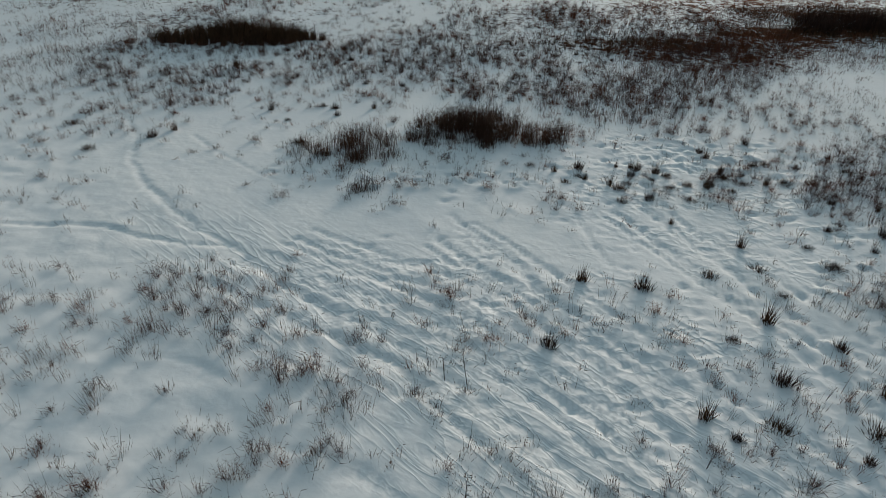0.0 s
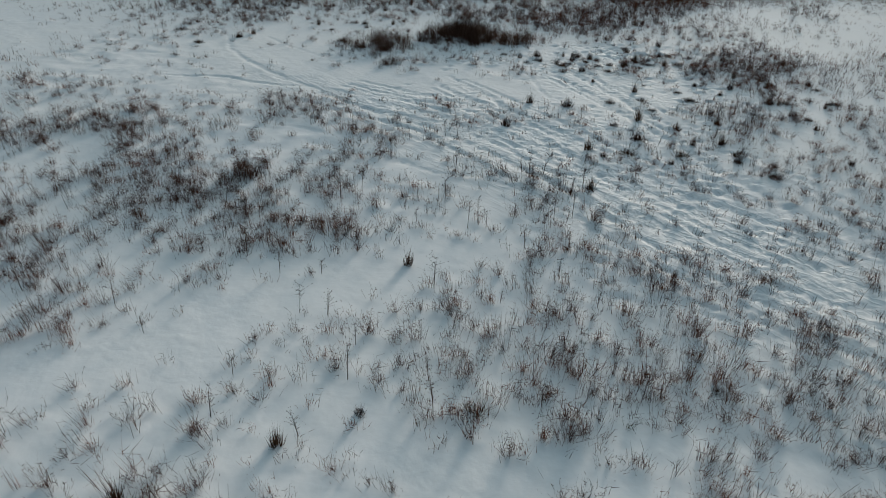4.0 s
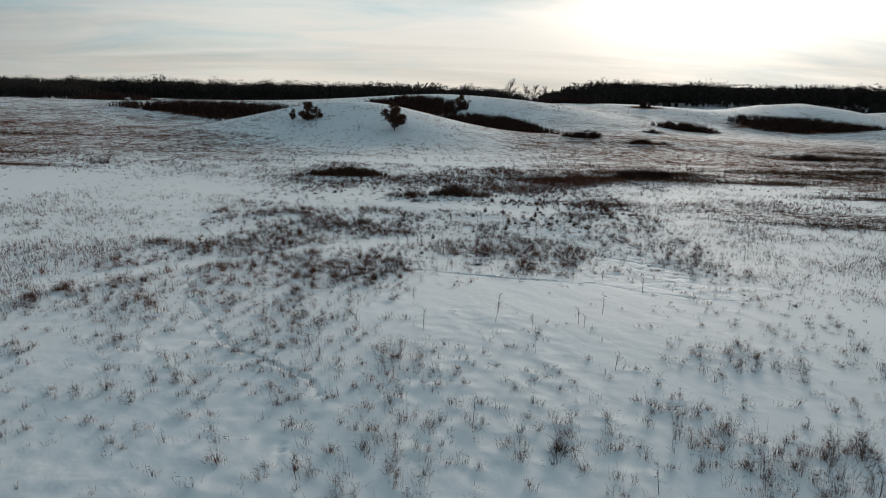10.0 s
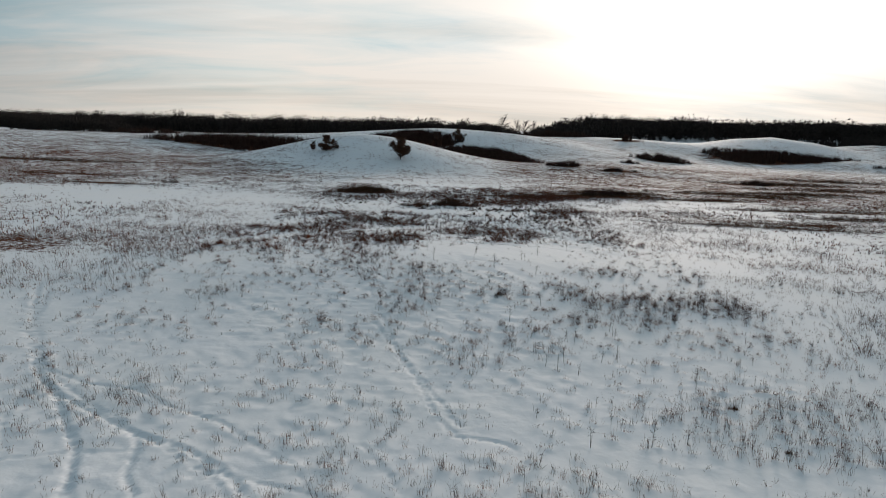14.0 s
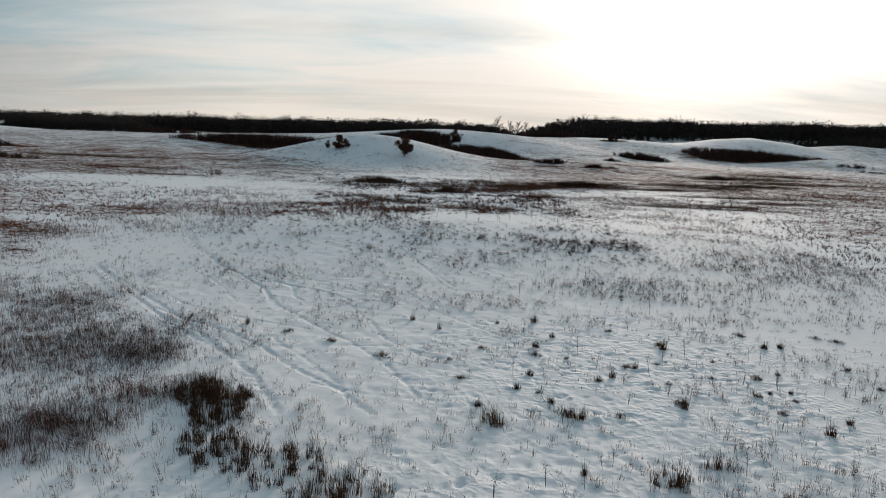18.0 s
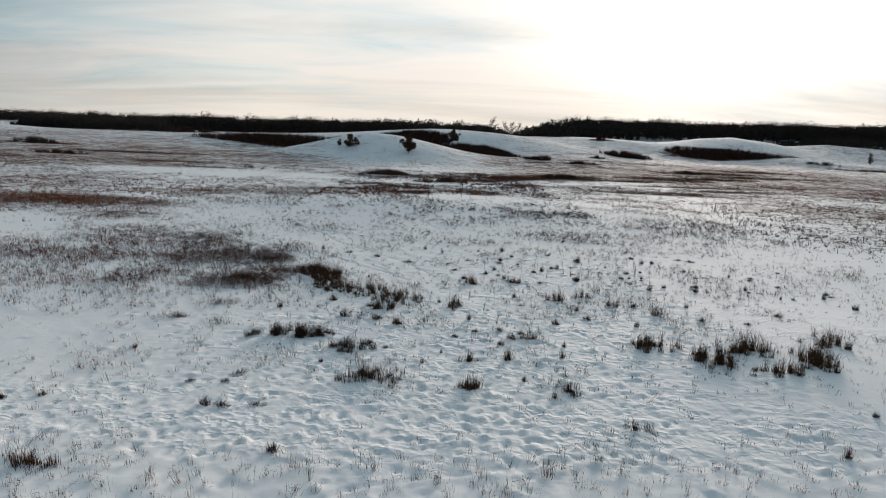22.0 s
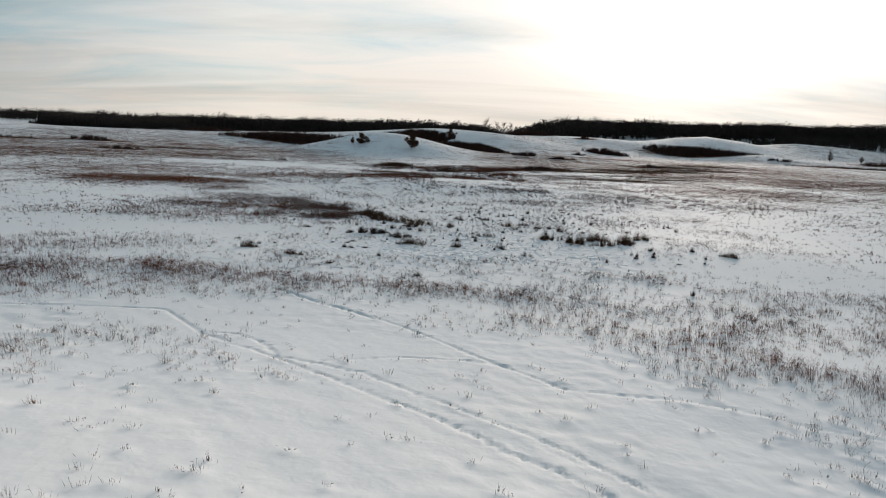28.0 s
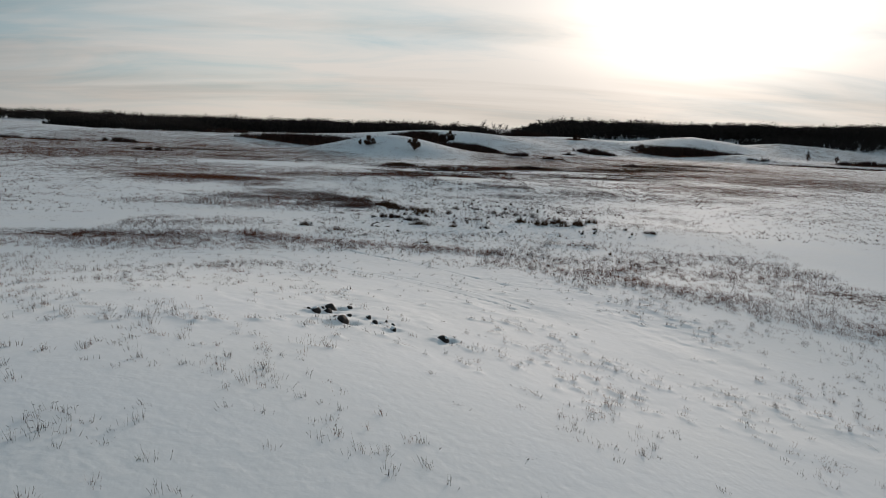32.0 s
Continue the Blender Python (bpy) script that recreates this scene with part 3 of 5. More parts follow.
DARK_BEDS = [
    (-29.5, -99.5, 9.5, 5.0, -43, 0.8, 4800, 0.021), (-22.4, -104.4, 2.8, 2.6, -30, 0.85, 1300, 0.022), (-23.0, -117.0, 4.2, 2.2, 5, 0.95, 2300, 0.022), (-17.6, -111.4, 2.4, 2.4, -20, 0.9, 1000, 0.022), (-30.5, -107, 5, 4, -20, 0.75, 1900, 0.021), (-36, -90, 5, 3, -40, 0.6, 700, 0.022),
]
RUSSET_BEDS = [
    (27, -205, 11, 5, -28, 0.75, 2600, 0.02), (40, -214, 12, 5.5, -28, 0.75, 3200, 0.022), (52, -224, 12, 6, -28, 0.75, 3000, 0.024), (62, -204, 14, 7, -20, 0.7, 2600, 0.026), (-52, -184, 22, 6.0, 0, 0.75, 7000, 0.026), (-24, -179.5, 11, 4.4, -4, 0.7, 3400, 0.021), (6, -182, 13, 4, -16, 0.65, 1900, 0.02), (-25, -212, 3, 3, 0, 0.6, 160, 0.018),
    (-35, -106, 4.4, 3.2, 0, 0.9, 900, 0.022), (-46, -108, 8, 3, 0, 0.8, 1200, 0.024), (-31, -175, 12, 3.6, 0, 0.7, 3600, 0.022), (-10, -176.5, 10, 2.8, -6, 0.6, 2200, 0.022), (-82, -54, 26, 10, 0, 1.0, 9000, 0.05), (-60, -70, 10, 6, 0, 0.8, 1600, 0.035), (31, -190, 11, 6, -30, 0.55, 1500, 0.022), (46, -196, 12, 10, -30, 0.6, 2600, 0.026), (6, -15, 8, 2.5, 0, 0.55, 700, 0.02),
    (-40, -123, 14, 4.6, 10, 0.65, 2600, 0.022), (13, 55, 6, 3, 10, 0.9, 700, 0.024), (10.5, 51, 4, 2.4, 0, 0.85, 420, 0.022), (22, 63, 9, 4, 10, 1.0, 1100, 0.026), (34, 74, 10, 5, 12, 1.1, 1300, 0.03), (3, 60, 12, 4, 4, 0.7, 700, 0.024), (6.8, 44.6, 3.2, 1.6, 0, 1.1, 420, 0.022),
]
FAR_BEDS = [
    (20, 71.5, 12, 4.5, 4, 0.9, 2200, 0.05), (44, 80, 20, 5, 6, 0.95, 3200, 0.055), (52, 90, 15, 4.5, 0, 1.2, 2600, 0.06), (76, 80, 18, 4, 8, 0.9, 2200, 0.06), (122, 114, 18, 5, 6, 1.3, 2000, 0.08), (140, 166, 26, 6, 4, 1.4, 2200, 0.1), (66, 24, 24, 3.4, -6, 0.8, 2200, 0.05), (178, 196, 24, 6, 4, 1.4, 1800, 0.1),
    (92, 105, 34, 5, 5, 1.0, 2200, 0.08), (150, 140, 46, 7, 8, 1.1, 2600, 0.1), (96, 60, 30, 4, 6, 0.9, 1600, 0.07), (80, 30, 14, 4, 0, 0.8, 900, 0.06), (98, 44, 18, 5, 6, 0.9, 1100, 0.07), (-148, 136, 30, 4, 4, 1.1, 2000, 0.1), (-92, 62, 18, 2.4, 0, 0.6, 900, 0.06), (-108, 84, 22, 2.6, 3, 0.6, 1000, 0.07), (100, 96, 18, 4, 0, 1.0, 1600, 0.07),
]
# ground trampled by hooves: middle, half widths, turn
TRAMPLED = [(12, 9, 7, 13, 20), (5, 22, 12, 6, -20), (16, 36, 10, 10, 0), (20, -104, 22, 16, 0), (5, -136, 26, 18, 0), (-2, -154, 36, 6, 0), (30, -128, 16, 14, 0), (26, -12, 16, 8, -20)]


def sward(x, y, patchy=True):
    """Tufts a square metre, and how russet they are."""
    patch = smooth(0.36, 0.66, fractal(x + 40, y, 6.0, 4)) if patchy else 0.5 + 0 * x
    d = 0.32 + 1.15 * patch
    red = 0.26 + 0 * x
    for cx, cy, rx, ry, turn, n, r in SWARD:
        k = np.exp(-oval(x, y, cx, cy, rx, ry, turn) ** 2 * 1.2)
        d = d + 0.85 * k * n * (0.4 + 0.9 * patch)
        red = red * (1 - k) + k * r
    keep = 1.0 + 0 * x
    for cx, cy, rx, ry, turn, n in BARE:
        keep = keep * (1 - n * np.exp(-oval(x, y, cx, cy, rx, ry, turn) ** 2 * 1.4))
    keep = keep * (1 - 0.4 * smooth(-205, -222, y)) * (1 - 0.55 * smooth(-205, -222, y) * (1 - patch))
    return d * keep, np.maximum(red, 0.8 * smooth(40, 120, y))


# ---- ground sheet ----
STEP, X_HALF, Y0, Y1 = 0.25, 29.0, -256.0, 48.0


def outward(step, growth, reach):
    d, out_ = 0.0, []
    while d < reach:
        step *= growth
        d += step
        out_.append(d)
    return np.array(out_)


side = outward(STEP, 1.15, 3600)
GX = np.concatenate([-44.0 - side[::-1], np.arange(-44.0, -30.1, 0.3), np.arange(-30.0, 16.9, 0.19), np.arange(17.0, X_HALF + 0.01, 0.28), X_HALF + side])
GY = np.concatenate([Y0 - outward(STEP, 1.12, 900)[::-1], np.arange(Y0, -110.1, 0.26), np.arange(-110.0, -10.1, 0.2), np.arange(-10.0, Y1 + 0.01, 0.19), Y1 + outward(STEP, 1.03, 4200)])
NX, NY = len(GX), len(GY)
XX, YY = np.meshgrid(GX, GY)
ZZ = land(XX, YY)
IX0, IX1 = len(side), NX - len(side)
IY0 = int(np.searchsorted(GY, Y0 - 0.01))
IY1 = int(np.searchsorted(GY, Y1 + 0.01))
fx, fy = XX[IY0:IY1, IX0:IX1], YY[IY0:IY1, IX0:IX1]
relief = np.zeros_like(fx)
# wind ripples and drifts
relief += 0.09 * (fractal(fx + fy * 0.55, fy * 0.6 - fx * 0.2, 3.0, 4) - 0.5)
relief += 0.12 * (fractal(fx, fy, 1.1, 2) - 0.5) * smooth(0.4, 0.65, fractal(fx + 90, fy, 16.0, 2))


def stamp(px, py, radius, depth):
    """Presses round dents (or raises mounds) into the fine part of the sheet."""
    sx, sy = GX[IX0:IX1], GY[IY0:IY1]
    n = int(np.ceil(np.max(radius) / 0.17))
    i0, j0 = np.searchsorted(sx, px), np.searchsorted(sy, py)
    for dj in range(-n, n + 1):
        for di in range(-n, n + 1):
            i, j = i0 + di, j0 + dj
            ok = (i >= 0) & (j >= 0) & (i < len(sx)) & (j < len(sy))
            i, j = i[ok], j[ok]
            r2 = ((sx[i] - px[ok]) ** 2 + (sy[j] - py[ok]) ** 2) / radius[ok] ** 2
            near_ = r2 < 2.0
            np.add.at(relief, (j[near_], i[near_]), (depth[ok] * np.exp(-2.2 * r2))[near_])


prints_x, prints_y, prints_d = [], [], []
groove = np.zeros_like(relief)
for half, depth, pts in TRAILS:
    old = pts[0][1] > -12
    half, depth = half * (0.6 if old else 0.55), depth * (0.26 if old else 0.52 if pts[0][1] > -150 else 0.75)
    for (ax, ay), (bx, by) in zip(pts, pts[1:]):
        length = max(math.hypot(bx - ax, by - ay), 0.01)
        i0, i1 = np.searchsorted(GX[IX0:IX1], [min(ax, bx) - 1.5, max(ax, bx) + 1.5])
        j0, j1 = np.searchsorted(GY[IY0:IY1], [min(ay, by) - 1.5, max(ay, by) + 1.5])
        if i1 > i0 and j1 > j0:
            sx, sy = fx[j0:j1, i0:i1], fy[j0:j1, i0:i1]
            k = np.clip(((sx - ax) * (bx - ax) + (sy - ay) * (by - ay)) / length ** 2, 0, 1)
            # the way wanders a little to either side
            aside = ((sx - ax) * (by - ay) - (sy - ay) * (bx - ax)) / length + 0.7 * (fractal(sx, sy, 3.0, 3) - 0.5)
            past = np.hypot(sx - ax - k * (bx - ax), sy - ay - k * (by - ay)) ** 2 - (((sx - ax) * (by - ay) - (sy - ay) * (bx - ax)) / length) ** 2
            d = np.sqrt(aside ** 2 + np.maximum(past, 0))
            cut = -depth * (1.0 if old else 0.55) * np.exp(-(d / half) ** 2 * 1.2) + depth * 0.3 * np.exp(-((d - half * 1.9) / (half * 0.7)) ** 2)
            view = groove[j0:j1, i0:i1]
            groove[j0:j1, i0:i1] = np.where(np.abs(cut) > np.abs(view), cut, view)
        for q, s in enumerate(np.arange(0.0, length, 0.45)):
            u = s / length
            off = half * (0.5 if q % 2 else -0.5) + RNG.normal(0, half * 0.35)
            prints_x.append(ax + u * (bx - ax) - off * (by - ay) / length + RNG.normal(0, 0.06))
            prints_y.append(ay + u * (by - ay) + off * (bx - ax) / length + RNG.normal(0, 0.06))
            prints_d.append(-depth * RNG.uniform(0.5, 2.0))
# fine ridges of wind-blown snow, and broad drifts on the stony hill
relief += 0.022 * (fractal(fx * 0.9 + fy * 0.5, (fy * 0.8 - fx * 0.45) * 0.42, 0.9, 3) - 0.5)
relief += 0.30 * smooth(-196, -222, fy) * (fractal(fx + fy * 0.4 + 7, fy * 0.7 - fx * 0.3, 7.0, 2) - 0.5)
relief += groove
stamp(np.array(prints_x), np.array(prints_y), np.full(len(prints_x), 0.2), np.array(prints_d) * 1.2)
for cx, cy, rx, ry, turn in TRAMPLED:
    n = int(rx * ry * 3.14 * (0.7 if cy > -30 else 1.5))
    a, r = RNG.uniform(0, 2 * np.pi, n), np.sqrt(RNG.random(n)) * 1.1
    u, v = rx * r * np.cos(a), ry * r * np.sin(a)
    c, s = math.cos(radians(turn)), math.sin(radians(turn))
    stamp(cx + u * c - v * s, cy + u * s + v * c, RNG.uniform(0.2, 0.36, n), -RNG.uniform(0.03, 0.11, n))

for cx, cy, rx, ry, many in ((16, 42, 6, 4, 150), (22, 28, 4, 8, 90), (0, 37, 9, 2, 50), (16, 14, 6, 8, 50), (6, -140, 26, 16, 420), (26, -110, 16, 12, 160), (0, -156, 36, 5, 300)):
    px, py = RNG.normal(cx, rx * 0.6, many), RNG.normal(cy, ry * 0.6, many)
    stamp(px, py, RNG.uniform(0.2, 0.34, many), -RNG.uniform(0.08, 0.22, many))
    stamp(px + RNG.normal(0, 0.4, many), py + RNG.normal(0, 0.4, many), RNG.uniform(0.25, 0.5, many), RNG.uniform(0.04, 0.14, many))

# fieldstones: x, y, size, turn, snow cap; wind scours the snow beside them and drifts it behind
STONES = [
    (-9.48, -241.0, 0.95, 40, 0), (-7.8, -246.2, 0.95, 80, 0), (-10.1, -243.7, 0.72, 20, 1), (-9.35, -242.7, 0.6, 30, 0), (-8.2, -239.7, 0.52, 120, 0), (-7.8, -243.2, 0.4, 0, 0),
    (-6.4, -243.2, 0.46, 60, 1), (-5.85, -244.3, 0.46, 10, 0), (-4.5, -245.7, 0.5, 30, 1), (-1.05, -245.8, 0.8, 150, 1), (-10.7, -243.0, 0.3, 10, 0), (-4.55, -244.1, 0.3, 0, 0),
    (-9.9, -241.7, 0.25, 0, 0), (-5.1, -243.4, 0.25, 70, 0), (-8.5, -245.0, 0.22, 20, 0),
]
for x, y, size, turn, cap in STONES:
    spots_ = np.array([[x + 0.55 * size, y + 0.5 * size], [x - 0.6 * size, y - 0.4 * size], [x - 0.2 * size, y + 0.9 * size], [x + 0.1 * size, y - 0.9 * size]])
    stamp(spots_[:, 0], spots_[:, 1], np.array([0.9, 0.8, 0.7, 1.0]) * max(size, 0.4), np.array([-0.38, 0.26, 0.22, -0.1]) * size)

# where the tufts stand
def scatter(x0, x1, y0, y1, most, seed, factor=1.0):
    rng = np.random.default_rng(seed)
    n = int((x1 - x0) * (y1 - y0) * most)
    x, y = rng.uniform(x0, x1, n), rng.uniform(y0, y1, n)
    d, red = sward(x, y)
    ok = rng.random(n) * most < d * factor
    return x[ok], y[ok], red[ok], rng


TX, TY, TRED, trng = scatter(-62, 62, -274, 92, 3.4, 21, 1.0)
stamp(TX, TY - 0.15, trng.uniform(0.35, 0.65, len(TX)), trng.uniform(0.01, 0.04, len(TX)) * (1 + 1.2 * smooth(-200, -222, TY)))
edge = np.minimum.reduce([smooth(0, 4, fx + 44.0), smooth(0, 4, X_HALF - fx), smooth(0, 4, fy - Y0), smooth(0, 4, Y1 - fy)])
ZZ[IY0:IY1, IX0:IX1] += relief * edge


def ground_at(x, y):
    """Height of the sheet, with its tracks, under points."""
    i = np.clip(np.searchsorted(GX, x) - 1, 0, NX - 2)
    j = np.clip(np.searchsorted(GY, y) - 1, 0, NY - 2)
    u, v = (x - GX[i]) / (GX[i + 1] - GX[i]), (y - GY[j]) / (GY[j + 1] - GY[j])
    return (ZZ[j, i] * (1 - u) + ZZ[j, i + 1] * u) * (1 - v) + (ZZ[j + 1, i] * (1 - u) + ZZ[j + 1, i + 1] * u) * v


def sheet(name, verts, faces, mat, smooth_=True, per=4):
    me = bpy.data.meshes.new(name)
    me.vertices.add(len(verts))
    me.vertices.foreach_set("co", np.ascontiguousarray(verts, dtype=np.float32).ravel())
    me.loops.add(faces.size)
    me.loops.foreach_set("vertex_index", np.ascontiguousarray(faces, dtype=np.int32).ravel())
    me.polygons.add(len(faces))
    me.polygons.foreach_set("loop_start", np.arange(0, faces.size, per, dtype=np.int32))
    me.polygons.foreach_set("use_smooth", np.full(len(faces), smooth_))
    me.materials.append(mat)
    me.update(calc_edges=True)
    return me


index = np.arange(NX * NY).reshape(NY, NX)
quads = np.stack([index[:-1, :-1], index[:-1, 1:], index[1:, 1:], index[1:, :-1]], -1).reshape(-1, 4)
ground_mesh = sheet("ground", np.stack([XX, YY, ZZ], -1).reshape(-1, 3), quads, SNOW)
density, redness = sward(XX, YY, False)
away = smooth(30, 110, np.maximum(np.abs(XX), YY))
cover = np.minimum(np.clip((density + 0.3) / 2.2, 0, 1) * (0.60 + 0.25 * smooth(30, 120, YY) * smooth(-5, 60, XX) + 0.16 * smooth(20, 80, YY) * smooth(-50, -130, XX)), 0.62) * away
for q in ((-36, 180, 70, 52), (20, 335, 110, 60), (150, 420, 120, 60), (286, 470, 90, 60), (286, 345, 60, 26)):
    cover = cover * (1 - 0.22 * smooth(1.0, 0.35, oval(XX, YY, *q)))
for q in ((-150, 150, 70, 38, 12), (-58, -26, 42, 10, 6), (-86, -50, 40, 15, -10), (86, 92, 66, 11, 5), (62, 34, 50, 8, -6), (-240, 120, 60, 30, 0)):
    cover = np.maximum(cover, 0.60 * smooth(1.2, 0.1, oval(XX, YY, *q)) * smooth(20, 60, np.maximum(np.abs(XX), YY)))
for q in GREY_BEDS + RUSSET_BEDS + FAR_BEDS:
    cover = np.maximum(cover, (0.0 if q[1] < 65 and abs(q[0]) < 60 else 0.55) * smooth(1.5, 0.2, oval(XX, YY, *q[:5])))
for q in FAR_BEDS:
    cover = np.maximum(cover, 0.8 * smooth(1.5, 0.1, oval(XX, YY, *q[:5])) * smooth(40, 80, np.maximum(np.abs(XX), YY)))
for q in FAR_THICKETS + NEAR_THICKETS + REED_BEDS:
    cover = np.maximum(cover, (1.2 if q[1] > 90 else 0.0) * smooth(1.25 if q[1] > 90 else 1.1, 0.3 if q[1] > 90 else 0.0, oval(XX, YY, *q[:5])))
ground_mesh.attributes.new("cover", "FLOAT", "POINT").data.foreach_set("value", cover.astype(np.float32).ravel())
trod_ = 0.10 + 0 * XX
for cx, cy, rx, ry, turn in TRAMPLED:
    trod_ = np.maximum(trod_, np.exp(-oval(XX, YY, cx, cy, rx, ry, turn) ** 2))
herd_ = 0 * XX
for cx, cy, rx, ry, turn in ((8, 12, 24, 5.5, -45), (-4, 23, 13, 4.5, -35), (27, -8, 18, 6, -40)):
    herd_ = np.maximum(herd_, np.exp(-oval(XX, YY, cx, cy, rx, ry, turn) ** 2))
ground_mesh.attributes.new("herd", "FLOAT", "POINT").data.foreach_set("value", herd_.astype(np.float32).ravel())
ground_mesh.attributes.new("trod", "FLOAT", "POINT").data.foreach_set("value", trod_.astype(np.float32).ravel())
ground_mesh.attributes.new("russet", "FLOAT", "POINT").data.foreach_set("value", np.clip(redness, 0, 1).astype(np.float32).ravel())
ground = tagged(new("ground", ground_mesh), "rolling snow-covered prairie with hoof trails and dry stubble", "ground", kind="structure")


# ---- blades, twigs and stalks ----
def blade_mesh(name, base, tip, width, mat):
    """One thin tapering blade from each base to its tip."""
    n = len(base)
    axis = tip - base
    a = np.random.default_rng(n).uniform(0, 2 * np.pi, n)
    flat_ = np.stack([np.cos(a), np.sin(a), np.zeros(n)], -1)
    sidev = np.cross(axis, flat_)
    sidev = np.where(np.linalg.norm(sidev, axis=1, keepdims=True) < 1e-6, flat_, sidev)
    sidev = sidev / np.maximum(np.linalg.norm(sidev, axis=1, keepdims=True), 1e-9) * (width / 2)[:, None]
    verts = np.empty((n * 3, 3))
    verts[0::3], verts[1::3], verts[2::3] = base - sidev, base + sidev, tip
    return sheet(name, verts, np.arange(n * 3).reshape(-1, 3), mat, False, 3)


def tufts(x, y, rng, blades, tall, spread, width, lean=0.24, heads=0.4, low=0.52):
    """Bases, tips and widths of the stalks of tufts at x, y, with seed heads and side twigs on some."""
    n = len(x)
    h = rng.uniform(tall[0], tall[1], n) * rng.uniform(0.6, 1.15, n)
    h = h * np.clip(low + 0.33 * sward(x, y)[0], low, 1.1) * (1 - 0.2 * smooth(-196, -222, y))
    k = np.repeat(np.arange(n), rng.integers(blades[0], blades[1] + 1, n))
    m = len(k)
    a, r = rng.uniform(0, 2 * np.pi, m), np.abs(rng.normal(0, spread, m))
    bx, by = x[k] + r * np.cos(a), y[k] + r * np.sin(a)
    hb = h[k] * rng.uniform(0.3, 1.0, m)
    wind = rng.normal(0, 0.12, n)[k] - 0.06
    lx, ly = (rng.normal(0, lean, m) + wind) * hb + 0.3 * r * np.cos(a), (rng.normal(0, lean, m) - 0.05) * hb + 0.3 * r * np.sin(a)
    base = np.stack([bx, by, ground_at(bx, by) - 0.05], -1)
    tip = base + np.stack([lx, ly, hb + 0.05], -1)
    wide = rng.uniform(width[0], width[1], m)
    # side twigs and seed heads along the upper half
    s_ = rng.integers(0, m, int(m * heads))
    q = len(s_)
    b2 = base[s_] + (tip - base)[s_] * rng.uniform(0.35, 1.0, q)[:, None]
    t2 = b2 + np.stack([rng.normal(0, 0.17, q), rng.normal(0, 0.17, q), rng.uniform(-0.02, 0.2, q)], -1) * h[k][s_][:, None]
    return np.concatenate([base, b2]), np.concatenate([tip, t2]), np.concatenate([wide, wide[s_] * 1.15])


def grass(name, label, x, y, rng, mat, **how):
    base, tip, width = tufts(x, y, rng, **how)
    return tagged(new(name, blade_mesh(name, base, tip, width, mat)), label, "grass", kind="stuff")


pick = trng.random(len(TX))
russet = pick < TRED * 0.75
olive = (~russet) & (pick > 0.975)
grey = (~russet) & (~olive) & (pick > 0.55)
tan = ~(russet | olive | grey)
near_start = (TY > -62) & (np.abs(TX) < 32)
alongside = (TY <= -62) & (np.abs(TX) < 36)
fine_ = dict(blades=(9, 20), tall=(0.55, 1.15), spread=0.21, width=(0.009, 0.019), lean=0.13, heads=0.8)
plain_ = dict(blades=(9, 18), tall=(0.5, 1.05), spread=0.22, width=(0.011, 0.021), lean=0.13, heads=0.45)
coarse = dict(blades=(4, 8), tall=(0.45, 1.0), spread=0.26, width=(0.018, 0.034), lean=0.2, heads=0.6)
for inside, how in ((near_start, fine_), (alongside, plain_), (~(near_start | alongside), coarse)):
    grass("dry_grass", "sparse tan tufts of dry grass standing in snow", TX[tan & inside], TY[tan & inside], trng, STRAW, **how)
    grass("weathered_weeds", "grey-brown weathered weed stalks standing in snow", TX[grey & inside], TY[grey & inside], trng, GREY_STRAW, **how)
    grass("russet_grass", "russet bluestem tufts standing in snow", TX[russet & inside], TY[russet & inside], trng, RUSSET, **how)
# low domed bushes of fine twigs among the stalks
bushy = near_start & (trng.random(len(TX)) < 0.32)
for kind_, label_, mat_ in ((russet, "low domed russet bush of fine dry twigs", RUSSET), (~russet, "low domed grey-brown bush of fine dry twigs", MAUVE)):
    grass("twiggy_bushes", label_, TX[bushy & kind_], TY[bushy & kind_], trng, mat_, blades=(28, 50), tall=(0.45, 0.8), spread=0.25, width=(0.008, 0.016), lean=0.42, heads=0.6)
grass("olive_sedge", "short olive sedge tufts in snow", TX[olive], TY[olive], trng, OLIVE, blades=(12, 22), tall=(0.25, 0.5), spread=0.2, width=(0.012, 0.025), lean=0.45)
# the wide prairie farther out
for k, (x0, x1, y0, y1, most) in enumerate([(-230, -62, -150, 92, 1.2), (62, 230, -150, 92, 1.2), (-260, 330, 92, 410, 0.24)]):
    fxx, fyy, fred, frng = scatter(x0, x1, y0, y1, most, 40 + k, 0.32 if k < 2 else 0.2)
    rd = frng.random(len(fxx)) < 0.2 + fred * 0.7
    how = dict(blades=(3, 5), tall=(0.35, 0.85), spread=0.22, width=(0.06, 0.13) if k < 2 else (0.08, 0.16), heads=0.0)
    grass("distant_grass", "tan dry grass across the far prairie", fxx[~rd], fyy[~rd], frng, GREY_STRAW, **how)
    grass("distant_grass", "russet dry grass across the far prairie", fxx[rd], fyy[rd], frng, RUSSET, **how)


